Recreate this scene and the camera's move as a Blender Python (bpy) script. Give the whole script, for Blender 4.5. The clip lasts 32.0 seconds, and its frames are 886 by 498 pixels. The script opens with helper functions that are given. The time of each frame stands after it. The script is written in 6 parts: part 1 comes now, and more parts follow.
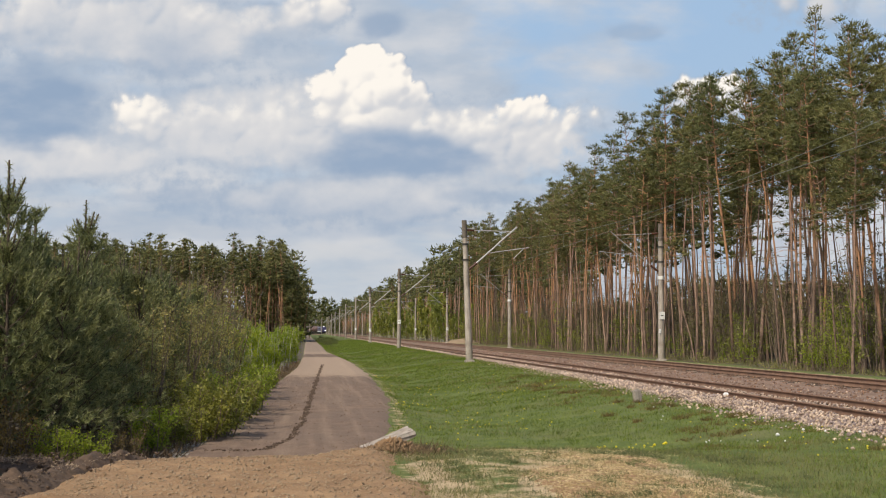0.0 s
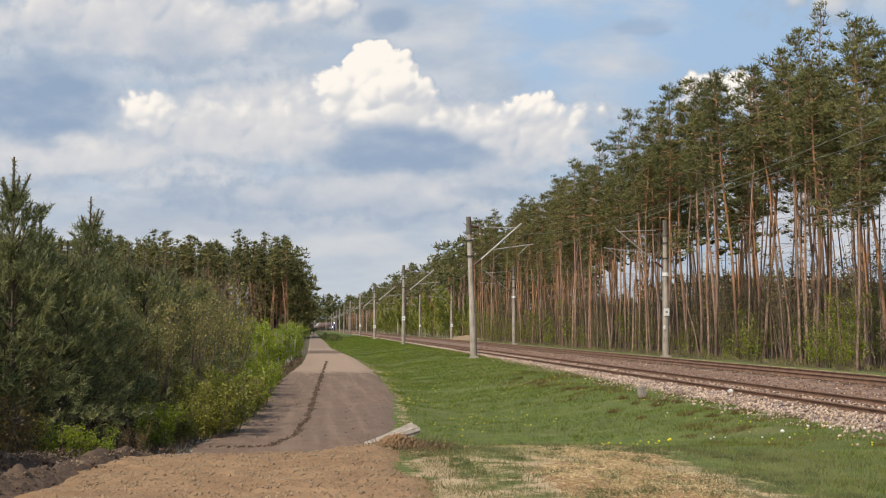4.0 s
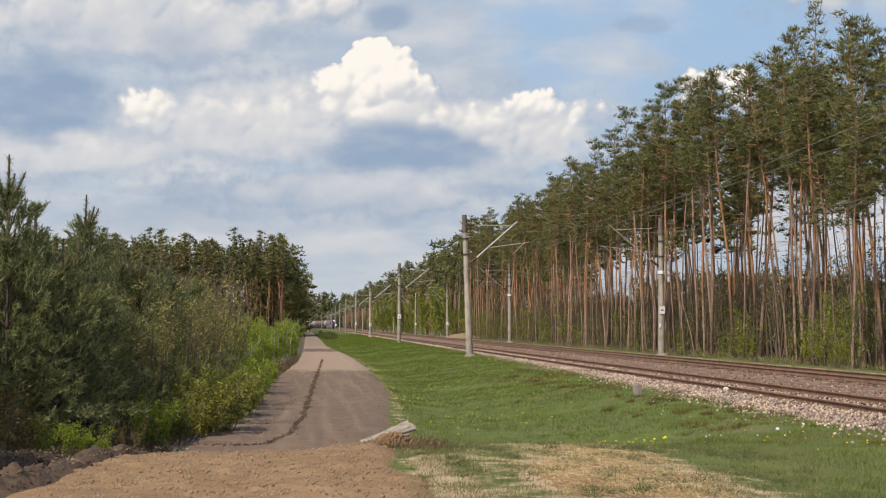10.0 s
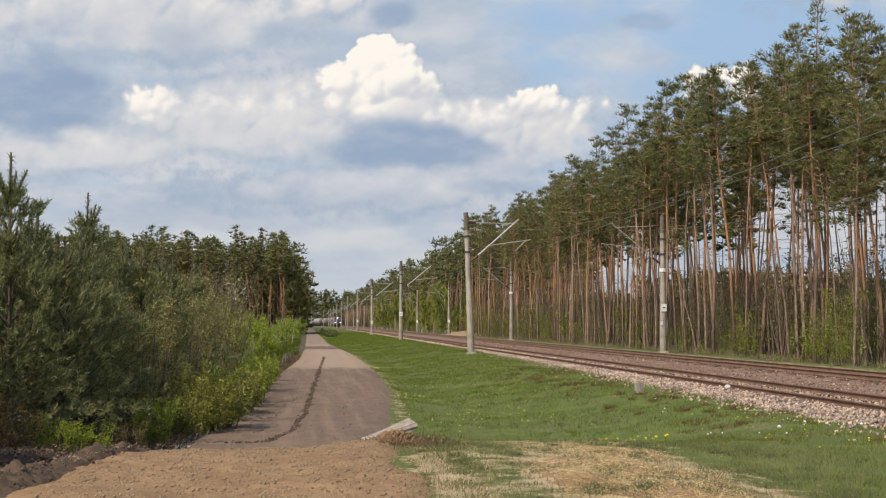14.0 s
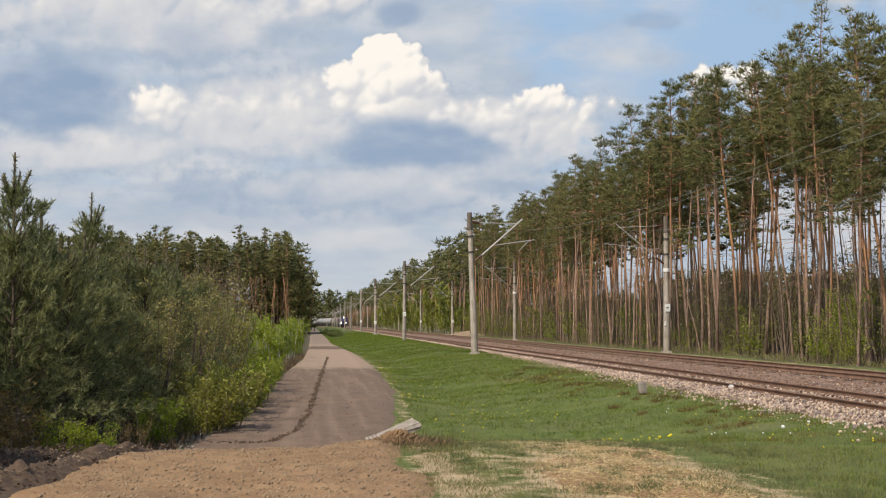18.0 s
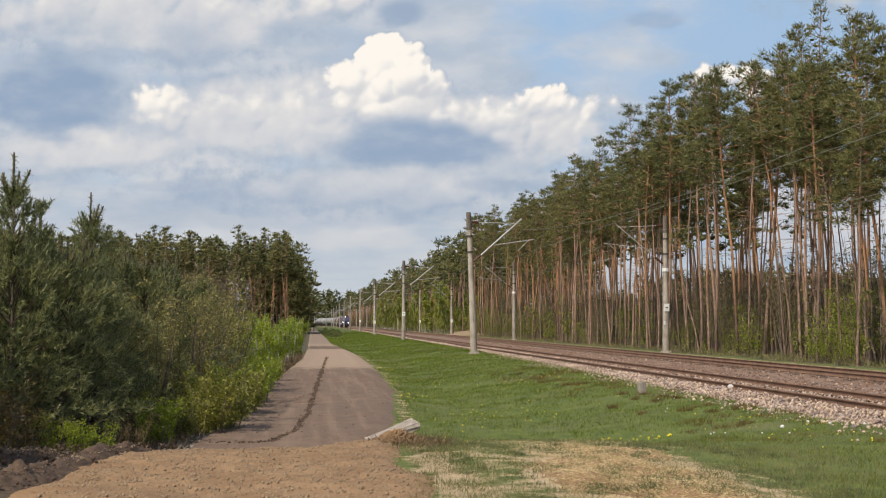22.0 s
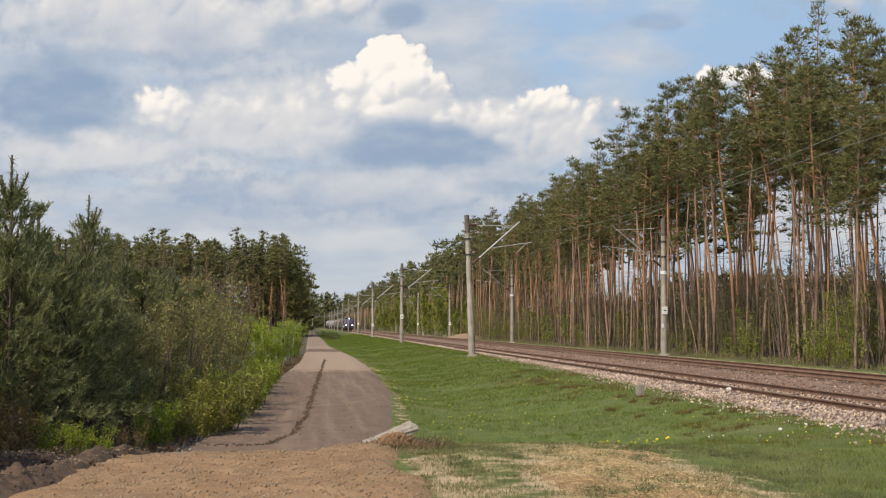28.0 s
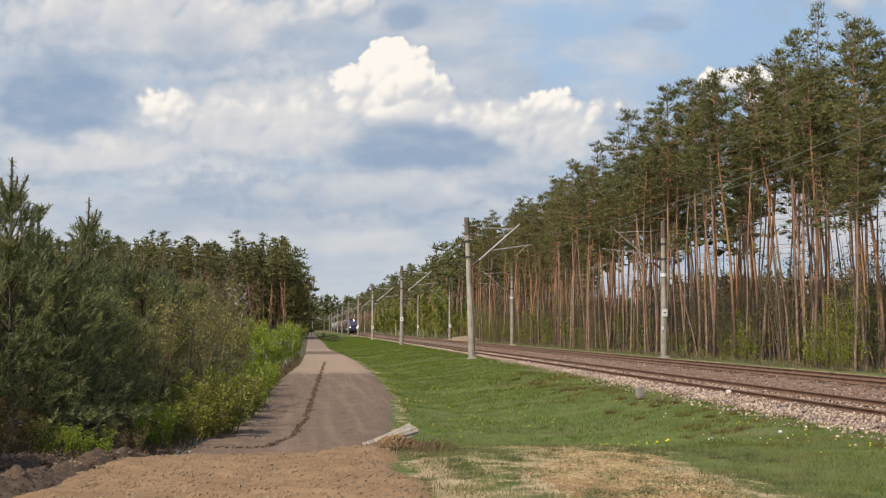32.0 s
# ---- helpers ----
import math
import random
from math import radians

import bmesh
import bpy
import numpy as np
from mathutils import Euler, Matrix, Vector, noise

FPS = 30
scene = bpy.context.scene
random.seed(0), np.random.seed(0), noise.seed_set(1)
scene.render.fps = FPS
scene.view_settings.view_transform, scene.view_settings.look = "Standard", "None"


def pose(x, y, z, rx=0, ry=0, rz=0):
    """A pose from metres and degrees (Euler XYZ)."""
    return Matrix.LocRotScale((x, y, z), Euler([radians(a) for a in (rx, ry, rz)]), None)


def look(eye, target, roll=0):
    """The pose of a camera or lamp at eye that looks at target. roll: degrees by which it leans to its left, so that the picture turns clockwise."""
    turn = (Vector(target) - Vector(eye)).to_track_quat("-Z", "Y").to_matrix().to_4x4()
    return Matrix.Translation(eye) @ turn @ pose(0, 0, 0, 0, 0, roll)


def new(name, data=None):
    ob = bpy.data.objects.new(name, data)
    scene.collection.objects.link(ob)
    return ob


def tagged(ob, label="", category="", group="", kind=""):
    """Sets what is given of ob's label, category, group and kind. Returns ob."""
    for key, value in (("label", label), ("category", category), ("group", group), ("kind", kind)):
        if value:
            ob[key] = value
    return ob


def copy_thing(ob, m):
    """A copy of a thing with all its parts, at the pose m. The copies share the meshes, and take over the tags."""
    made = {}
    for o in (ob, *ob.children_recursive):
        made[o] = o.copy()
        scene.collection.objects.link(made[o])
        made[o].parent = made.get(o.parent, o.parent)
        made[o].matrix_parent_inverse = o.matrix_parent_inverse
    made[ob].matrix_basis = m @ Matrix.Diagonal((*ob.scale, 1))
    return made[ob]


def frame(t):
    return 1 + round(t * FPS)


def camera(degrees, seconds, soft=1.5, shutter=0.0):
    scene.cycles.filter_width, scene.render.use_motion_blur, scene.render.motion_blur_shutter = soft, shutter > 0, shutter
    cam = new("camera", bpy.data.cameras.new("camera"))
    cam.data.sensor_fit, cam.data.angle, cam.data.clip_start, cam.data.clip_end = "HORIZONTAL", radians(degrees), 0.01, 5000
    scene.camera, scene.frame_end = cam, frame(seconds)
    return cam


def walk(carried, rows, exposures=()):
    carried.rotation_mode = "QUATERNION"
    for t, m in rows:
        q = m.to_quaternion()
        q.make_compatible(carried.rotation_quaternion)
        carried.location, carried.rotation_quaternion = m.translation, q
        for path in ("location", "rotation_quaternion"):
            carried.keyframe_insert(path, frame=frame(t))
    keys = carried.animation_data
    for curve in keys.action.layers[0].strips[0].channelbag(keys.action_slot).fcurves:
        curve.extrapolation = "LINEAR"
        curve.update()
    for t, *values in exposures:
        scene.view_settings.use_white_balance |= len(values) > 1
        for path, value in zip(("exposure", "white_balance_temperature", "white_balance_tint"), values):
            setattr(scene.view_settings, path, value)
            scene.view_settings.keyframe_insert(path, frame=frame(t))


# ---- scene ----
# World: +Y runs along the railway, +X to its side, z = 0 is the forest road.
EYE = (0.0, 0.0, 2.2)
cam = camera(40.07, 32.0, soft=1.1)
# seconds, degrees turned towards the tracks, degrees tilted up
PATH = [
    (0, 6.385, 3.857), (0.5, 6.348, 3.842), (1, 6.305, 3.774), (1.5, 6.259, 3.730), (2, 6.259, 3.692),
    (2.5, 6.228, 3.677), (3, 6.183, 3.684), (3.5, 6.176, 3.677), (5.5, 6.184, 3.766), (6, 6.183, 3.734),
    (6.5, 6.190, 3.734), (7, 6.219, 3.735), (7.5, 6.183, 3.735), (8, 6.184, 3.734), (8.5, 6.226, 3.648),
    (9, 6.267, 3.640), (9.5, 6.338, 3.612), (10, 6.379, 3.602), (10.5, 6.385, 3.573), (11, 6.423, 3.572),
    (11.5, 6.379, 3.562), (12, 6.345, 3.523), (12.5, 6.302, 3.483), (13, 6.296, 3.512), (13.5, 6.304, 3.484),
    (14, 6.303, 3.490), (14.5, 6.265, 3.490), (16.5, 6.177, 3.450), (17, 6.147, 3.483), (17.5, 6.138, 3.489),
    (18, 6.138, 3.492), (18.5, 6.177, 3.490), (19, 6.258, 3.489), (19.5, 6.224, 3.490), (20, 6.220, 3.512),
    (20.5, 6.259, 3.490), (21, 6.182, 3.490), (21.5, 6.177, 3.490), (22, 6.173, 3.482), (22.5, 6.144, 3.482),
    (23, 6.179, 3.490), (23.5, 6.183, 3.490), (24, 6.216, 3.490), (24.5, 6.224, 3.490), (25, 6.256, 3.572),
    (25.5, 6.298, 3.608), (27.5, 6.264, 3.612), (28, 6.261, 3.612), (28.5, 6.297, 3.641), (29, 6.297, 3.648),
    (29.5, 6.299, 3.652), (30, 6.302, 3.685), (30.5, 6.297, 3.695), (31, 6.263, 3.724), (31.5, 6.265, 3.728),
    (32, 6.264, 3.726),
]
walk(cam, [(t, pose(*EYE, 90 + tilt, 0, -turn)) for t, turn, tilt in PATH],
     exposures=[(0.0, 0.06, 6900.0, 11.0), (32.0, 0.06, 6900.0, 11.0)])

# ---- world and sun ----
SUN_DIR = Vector((-0.62, -0.68, 1.05)).normalized()
world = bpy.data.worlds.new("sky")
scene.world = world
world.use_nodes = True
wn = world.node_tree
sky = wn.nodes.new("ShaderNodeTexSky")
sky.sky_type = "NISHITA"
sky.sun_disc = False
sky.sun_elevation = math.asin(SUN_DIR.z)
sky.sun_rotation = math.atan2(SUN_DIR.x, SUN_DIR.y) % (2 * math.pi)
sky.dust_density = 1.5
wn.nodes["Background"].inputs["Strength"].default_value = 0.115
wn.links.new(sky.outputs[0], wn.nodes["Background"].inputs["Color"])

sun = new("sun", bpy.data.lights.new("sun", "SUN"))
sun.data.energy = 3.35
sun.data.angle = radians(0.6)
sun.data.color = (1.0, 0.93, 0.82)
sun.matrix_world = look((0, 0, 60), Vector((0, 0, 60)) - SUN_DIR)

# ---- small helpers ----
def srgb(r, g, b):
    return tuple(((c / 255) / 12.92 if c / 255 <= 0.04045 else ((c / 255 + 0.055) / 1.055) ** 2.4) for c in (r, g, b)) + (1.0,)


class Nodes:
    """Short hand for building a node tree."""

    def __init__(self, tree):
        self.tree = tree

    def add(self, kind):
        return self.tree.nodes.new(kind)

    def put(self, socket, v):
        if isinstance(v, bpy.types.NodeSocket):
            self.tree.links.new(v, socket)
        elif v is not None:
            socket.default_value = v

    def math(self, op, a, b=None, c=None, clamp=False):
        n = self.add("ShaderNodeMath")
        n.operation, n.use_clamp = op, clamp
        for i, v in enumerate((a, b, c)):
            self.put(n.inputs[i], v)
        return n.outputs[0]

    def ramp(self, v, lo, hi, a=0.0, b=1.0):
        n = self.add("ShaderNodeMapRange")
        n.interpolation_type = "SMOOTHSTEP"
        for i, x in enumerate((v, lo, hi, a, b)):
            self.put(n.inputs[i], x)
        return n.outputs[0]

    def mix(self, f, a, b, blend="MIX"):
        n = self.add("ShaderNodeMix")
        n.data_type, n.blend_type = "RGBA", blend
        self.put(n.inputs[0], f)
        self.put(n.inputs[6], a)
        self.put(n.inputs[7], b)
        return n.outputs[2]

    def noise(self, vec, scale, detail=4.0, rough=0.55):
        n = self.add("ShaderNodeTexNoise")
        self.put(n.inputs["Vector"], vec)
        n.inputs["Scale"].default_value = scale
        n.inputs["Detail"].default_value = detail
        n.inputs["Roughness"].default_value = rough
        return n.outputs["Fac"]


def surface(name, dark, light, scale=3.0, fine=30.0, rough=0.85, bump=0.3, depth=0.02, metal=0.0, per_object=0.0, island=0.0, extra=None):
    """A two-scale noise material between two base colours. extra(nodes, position, colour) may add to the colour."""
    m = bpy.data.materials.new(name)
    m.use_nodes = True
    n = Nodes(m.node_tree)
    bsdf = m.node_tree.nodes["Principled BSDF"]
    pos = n.add("ShaderNodeTexCoord").outputs["Object"]
    big, small = n.noise(pos, scale), n.noise(pos, fine, 3.0)
    f = n.math("ADD", n.math("MULTIPLY", big, 0.6), n.math("MULTIPLY", small, 0.4))
    col = n.mix(n.ramp(f, 0.32, 0.68), (*dark, 1), (*light, 1))
    if per_object:
        r = n.add("ShaderNodeObjectInfo").outputs["Random"]
        col = n.mix(1.0, col, n.mix(r, (1 - per_object,) * 3 + (1,), (1 + per_object,) * 3 + (1,)), "MULTIPLY")
    if island:
        r = n.add("ShaderNodeNewGeometry").outputs["Random Per Island"]
        col = n.mix(1.0, col, n.mix(r, (1 - island, 1 - island, 1 - island * 0.8, 1), (1 + island * 1.1, 1 + island, 1 + island * 0.6, 1)), "MULTIPLY")
    if extra:
        col = extra(n, pos, col)
    n.put(bsdf.inputs["Base Color"], col)
    bsdf.inputs["Roughness"].default_value = rough
    bsdf.inputs["Metallic"].default_value = metal
    if bump:
        b = n.add("ShaderNodeBump")
        b.inputs["Strength"].default_value = bump
        b.inputs["Distance"].default_value = depth
        n.put(b.inputs["Height"], f)
        n.put(bsdf.inputs["Normal"], b.outputs[0])
    return m


def leaf_surface(name, dark, light, through_light=0.35, rough=0.6, scale=1.2):
    """Thin foliage: varies leaf by leaf and clump by clump, and lets some light through."""
    m = bpy.data.materials.new(name)
    m.use_nodes = True
    n = Nodes(m.node_tree)
    bsdf = m.node_tree.nodes["Principled BSDF"]
    r = n.add("ShaderNodeNewGeometry").outputs["Random Per Island"]
    pos = n.add("ShaderNodeTexCoord").outputs["Object"]
    ob = n.add("ShaderNodeObjectInfo").outputs["Random"]
    f = n.math("ADD", n.math("MULTIPLY", r, 0.5), n.math("MULTIPLY", n.noise(pos, scale, 2.0), 0.5))
    col = n.mix(n.ramp(f, 0.27, 0.73), (*dark, 1), (*light, 1))
    col = n.mix(1.0, col, n.mix(ob, (0.82, 0.86, 0.85, 1), (1.2, 1.12, 1.05, 1)), "MULTIPLY")
    n.put(bsdf.inputs["Base Color"], col)
    bsdf.inputs["Roughness"].default_value = rough
    thin = n.add("ShaderNodeBsdfTranslucent")
    n.put(thin.inputs["Color"], col)
    mixer = n.add("ShaderNodeMixShader")
    mixer.inputs[0].default_value = through_light
    n.put(mixer.inputs[1], bsdf.outputs[0])
    n.put(mixer.inputs[2], thin.outputs[0])
    n.put(m.node_tree.nodes["Material Output"].inputs["Surface"], mixer.outputs[0])
    return m


def plain(name, col, rough=0.6, metal=0.0, glow=0.0):
    m = bpy.data.materials.new(name)
    m.use_nodes = True
    b = m.node_tree.nodes["Principled BSDF"]
    b.inputs["Base Color"].default_value = (*col, 1)
    b.inputs["Roughness"].default_value = rough
    b.inputs["Metallic"].default_value = metal
    if glow:
        b.inputs["Emission Color"].default_value = (*col, 1)
        b.inputs["Emission Strength"].default_value = glow
    return m


class Soup:
    """Collects vertices and triangles, quickly."""

    def __init__(self):
        self.v, self.f, self.n = [], [], 0

    def add(self, v, f):
        v, f = np.asarray(v, float).reshape(-1, 3), np.asarray(f, int).reshape(-1, 3)
        self.v.append(v)
        self.f.append(f + self.n)
        self.n += len(v)

    def tube(self, pts, radii, sides=6, cap=True):
        pts = np.asarray(pts, float)
        k = len(pts)
        tan = np.gradient(pts, axis=0)
        tan /= np.linalg.norm(tan, axis=1)[:, None] + 1e-9
        ref = np.array((1.0, 0, 0)) if abs(tan[0][0]) < 0.8 else np.array((0, 1.0, 0))
        a = np.cross(tan, ref)
        a /= np.linalg.norm(a, axis=1)[:, None] + 1e-9
        b = np.cross(tan, a)
        th = np.arange(sides) * 2 * math.pi / sides
        ring = np.cos(th)[None, :, None] * a[:, None] + np.sin(th)[None, :, None] * b[:, None]
        v = pts[:, None] + ring * np.asarray(radii, float)[:, None, None]
        i, j = np.meshgrid(np.arange(k - 1), np.arange(sides), indexing="ij")
        p, q = i * sides + j, i * sides + (j + 1) % sides
        f = np.concatenate([np.stack([p, q, q + sides], -1).reshape(-1, 3), np.stack([p, q + sides, p + sides], -1).reshape(-1, 3)])
        v = v.reshape(-1, 3)
        if cap:
            n = len(v)
            v = np.concatenate([v, pts[-1:], pts[:1]])
            js = np.arange(sides)
            top = np.stack([(k - 1) * sides + js, (k - 1) * sides + (js + 1) % sides, np.full(sides, n)], -1)
            low = np.stack([(js + 1) % sides, js, np.full(sides, n + 1)], -1)
            f = np.concatenate([f, top, low])
        self.add(v, f)

    def slivers(self, base, way, length, width, rng):
        """One thin triangle from each base point along its way."""
        base, way = np.asarray(base), np.asarray(way)
        n = len(base)
        side = np.cross(way, rng.normal(size=(n, 3)))
        side /= np.linalg.norm(side, axis=1)[:, None] + 1e-9
        w = (np.asarray(width) * np.ones(n))[:, None] / 2
        tip = base + way * (np.asarray(length) * np.ones(n))[:, None]
        mid = base + way * (np.asarray(length) * np.ones(n))[:, None] * 0.35
        v = np.stack([base, mid + side * w, tip, mid - side * w], 1).reshape(-1, 3)
        q = np.arange(n)[:, None] * 4
        self.add(v, np.concatenate([q + np.array([0, 1, 2]), q + np.array([0, 2, 3])]))

    def tris(self, base, way, length, width, rng, flat=0.0):
        """Thin triangles; flat: how far they lie level, like the pads of a pine."""
        base, way = np.asarray(base), np.asarray(way)
        n = len(base)
        side = np.cross(way, rng.normal(size=(n, 3)) + (0, 0, flat))
        side /= np.linalg.norm(side, axis=1)[:, None] + 1e-9
        w = (np.asarray(width) * np.ones(n))[:, None] / 2
        tip = base + way * (np.asarray(length) * np.ones(n))[:, None]
        v = np.stack([base - side * w, base + side * w, tip], 1).reshape(-1, 3)
        self.add(v, np.arange(n)[:, None] * 3 + np.array([0, 1, 2]))

    def merge(self, other, m):
        """Add another soup's arrays, moved by the 4x4 array m."""
        v, f = other
        self.add(v @ m[:3, :3].T + m[:3, 3], f)

    def arrays(self):
        return np.concatenate(self.v), np.concatenate(self.f)

    def mesh(self, name, material, smooth=False):
        v, f = self.arrays()
        return tri_mesh(name, v, f, material, smooth)


def tri_mesh(name, v, f, material, smooth=False):
    me = bpy.data.meshes.new(name)
    me.vertices.add(len(v))
    me.vertices.foreach_set("co", np.asarray(v, np.float32).ravel())
    me.loops.add(f.size)
    me.loops.foreach_set("vertex_index", np.asarray(f, np.int32).ravel())
    me.polygons.add(len(f))
    me.polygons.foreach_set("loop_start", np.arange(0, f.size, f.shape[1], dtype=np.int32))
    if smooth:
        me.polygons.foreach_set("use_smooth", np.ones(len(f), bool))
    me.update(calc_edges=True)
    me.validate()
    if material:
        me.materials.append(material)
    return me


def unit(v):
    v = np.asarray(v, float)
    return v / (np.linalg.norm(v, axis=-1, keepdims=True) + 1e-9)


def block(bm, x0, x1, y0, y1, z0, z1, bevel=0.0, m=None):
    """A box in a bmesh, with bevelled edges."""
    r = bmesh.ops.create_cube(bm, size=1.0, matrix=(m or Matrix()) @ Matrix.Translation(((x0 + x1) / 2, (y0 + y1) / 2, (z0 + z1) / 2)) @ Matrix.Diagonal((x1 - x0, y1 - y0, z1 - z0, 1)))
    if bevel:
        es = list({e for v in r["verts"] for e in v.link_edges})
        bmesh.ops.bevel(bm, geom=es, offset=bevel, segments=2, affect="EDGES")


def rod(bm, a, b, r, sides=8, r2=None):
    a, b = Vector(a), Vector(b)
    d = b - a
    m = Matrix.Translation((a + b) / 2) @ d.to_track_quat("Z", "Y").to_matrix().to_4x4()
    bmesh.ops.create_cone(bm, cap_ends=True, segments=sides, radius1=r, radius2=r if r2 is None else r2, depth=d.length, matrix=m)


def link_mesh(name, data, parent=None, label=""):
    ob = new(name, data)
    if parent:
        ob.parent = parent
    return tagged(ob, label)


def part(name, bm, material, parent, label="", smooth=False):
    """One mesh object under a thing or a part."""
    me = bpy.data.meshes.new(name)
    bm.to_mesh(me)
    bm.free()
    me.materials.append(material)
    if smooth:
        for p in me.polygons:
            p.use_smooth = True
    return link_mesh(name, me, parent, label)


def m4(x, y, z, turn=0.0, s=1.0, lean=0.0):
    return np.array(Matrix.Translation((x, y, z)) @ Matrix.Rotation(turn, 4, "Z") @ Matrix.Rotation(lean, 4, "X") @ Matrix.Scale(s, 4))


# ---- lie of the land ----
def step(x, a, b):
    t = np.clip((np.asarray(x, float) - a) / (b - a), 0, 1)
    return t * t * (3 - 2 * t)


def wave(x, y, s, k=0.0):
    """Cheap smooth unevenness, about -1 to 1."""
    return (np.sin(x * 1.7 / s + 1.3 * np.sin(y * 0.9 / s + k)) + np.sin(y * 1.3 / s + 1.7 * np.sin(x * 1.1 / s + 2 * k)) + np.sin((x + y) * 0.8 / s + k)) / 3


def road_left(y):
    return np.interp(y, [8, 20, 25, 40, 57, 76, 110, 170, 400, 900], [-2.6, -2.3, -2.1, -1.75, -1.1, -0.55, -0.3, -0.3, -0.2, 0.0])


def road_right(y):
    return np.interp(y, [8, 20, 25, 30, 40, 55, 66, 90, 104, 128, 170, 400, 900], [1.2, 1.35, 1.7, 2.1, 2.75, 3.1, 3.3, 3.25, 2.75, 2.1, 2.2, 1.6, 1.6])


def land(x, y):
    """Height of the ground."""
    x, y = np.asarray(x, float), np.asarray(y, float)
    bank = 0.46 * step(x, 4.2, 8.6) - 0.10 * step(x, 2.4, 3.4) * (1 - step(x, 4.0, 6.0)) * step(y, 24, 34)
    toe = np.interp(y, [15, 25, 55, 90], [9.1, 9.3, 10.1, 10.4])
    bank = bank - 0.30 * step(x, toe - 0.1, toe + 0.8) * (1 - step(x, 19.4, 20.4))
    left = 0.12 * step(-x, 2.5, 5.0)
    crest = 15.3 + 1.1 * step(x, -0.2, 1.0)
    pad = (1 - step(y, crest, crest + 4.8)) * (0.55 - bank * 0.9) * (1 - 0.35 * step(x, 3, 9))
    off_road = 1 - step(x, road_left(y) - 0.3, road_left(y)) * (1 - step(x, road_right(y), road_right(y) + 0.4))
    rough = 0.03 * wave(x, y, 0.5) + 0.05 * wave(x, y, 2.1, 1.0)
    wild = rough * (0.25 + 0.75 * off_road) * (1 - step(x, 9.0, 9.6) * (1 - step(x, 20, 22)))
    return bank + left + pad + wild - 0.35 * step(y, 600, 2500)


RAIL_Z = 0.60
NEAR, FAR = 11.85, 17.95
BEND, RADIUS = 564.0, 720.0


def line_at(s, x0):
    """Place and heading of a track whose straight lies at x0, s metres along."""
    if s <= BEND:
        return x0, s, 0.0
    a = (s - BEND) / RADIUS
    r = RADIUS + x0
    return r * math.cos(a) - RADIUS, BEND + r * math.sin(a), a


# ---- materials ----
def mat_ground():
    """Grass, worn earth and pine litter, by broad zones stored on the sheet."""
    m = bpy.data.materials.new("ground_cover")
    m.use_nodes = True
    n = Nodes(m.node_tree)
    bsdf = m.node_tree.nodes["Principled BSDF"]
    pos = n.add("ShaderNodeTexCoord").outputs["Object"]
    n1, n2, n3 = n.noise(pos, 0.35, 5), n.noise(pos, 2.2, 5, 0.65), n.noise(pos, 22, 3)
    grass = n.mix(n.ramp(n2, 0.3, 0.7), (0.078, 0.115, 0.02, 1), (0.16, 0.20, 0.042, 1))
    grass = n.mix(n.ramp(n1, 0.45, 0.75, 0.0, 0.55), grass, (0.19, 0.165, 0.075, 1))
    grass = n.mix(n.ramp(n3, 0.35, 0.75, 0.0, 0.45), grass, (0.05, 0.07, 0.015, 1))
    litter = n.mix(n.ramp(n2, 0.3, 0.7), (0.06, 0.042, 0.027, 1), (0.13, 0.097, 0.06, 1))
    litter = n.mix(n.ramp(n1, 0.48, 0.62, 0.0, 0.4), litter, (0.075, 0.11, 0.025, 1))
    earth = n.mix(n.ramp(n2, 0.3, 0.7), (0.33, 0.245, 0.14, 1), (0.50, 0.385, 0.235, 1))

    def zone(key, shift):
        node = n.add("ShaderNodeAttribute")
        node.attribute_name = key
        return n.ramp(n.math("ADD", node.outputs["Fac"], n.math("MULTIPLY", n.math("SUBTRACT", n2, 0.5), shift)), 0.4, 0.6)

    col = n.mix(zone("litter", 0.6), grass, litter)
    col = n.mix(zone("earth", 1.1), col, earth)
    n.put(bsdf.inputs["Base Color"], col)
    bsdf.inputs["Roughness"].default_value = 0.95
    b = n.add("ShaderNodeBump")
    b.inputs["Strength"].default_value = 0.6
    b.inputs["Distance"].default_value = 0.05
    n.put(b.inputs["Height"], n.math("ADD", n2, n.math("MULTIPLY", n3, 0.5)))
    n.put(bsdf.inputs["Normal"], b.outputs[0])
    return m


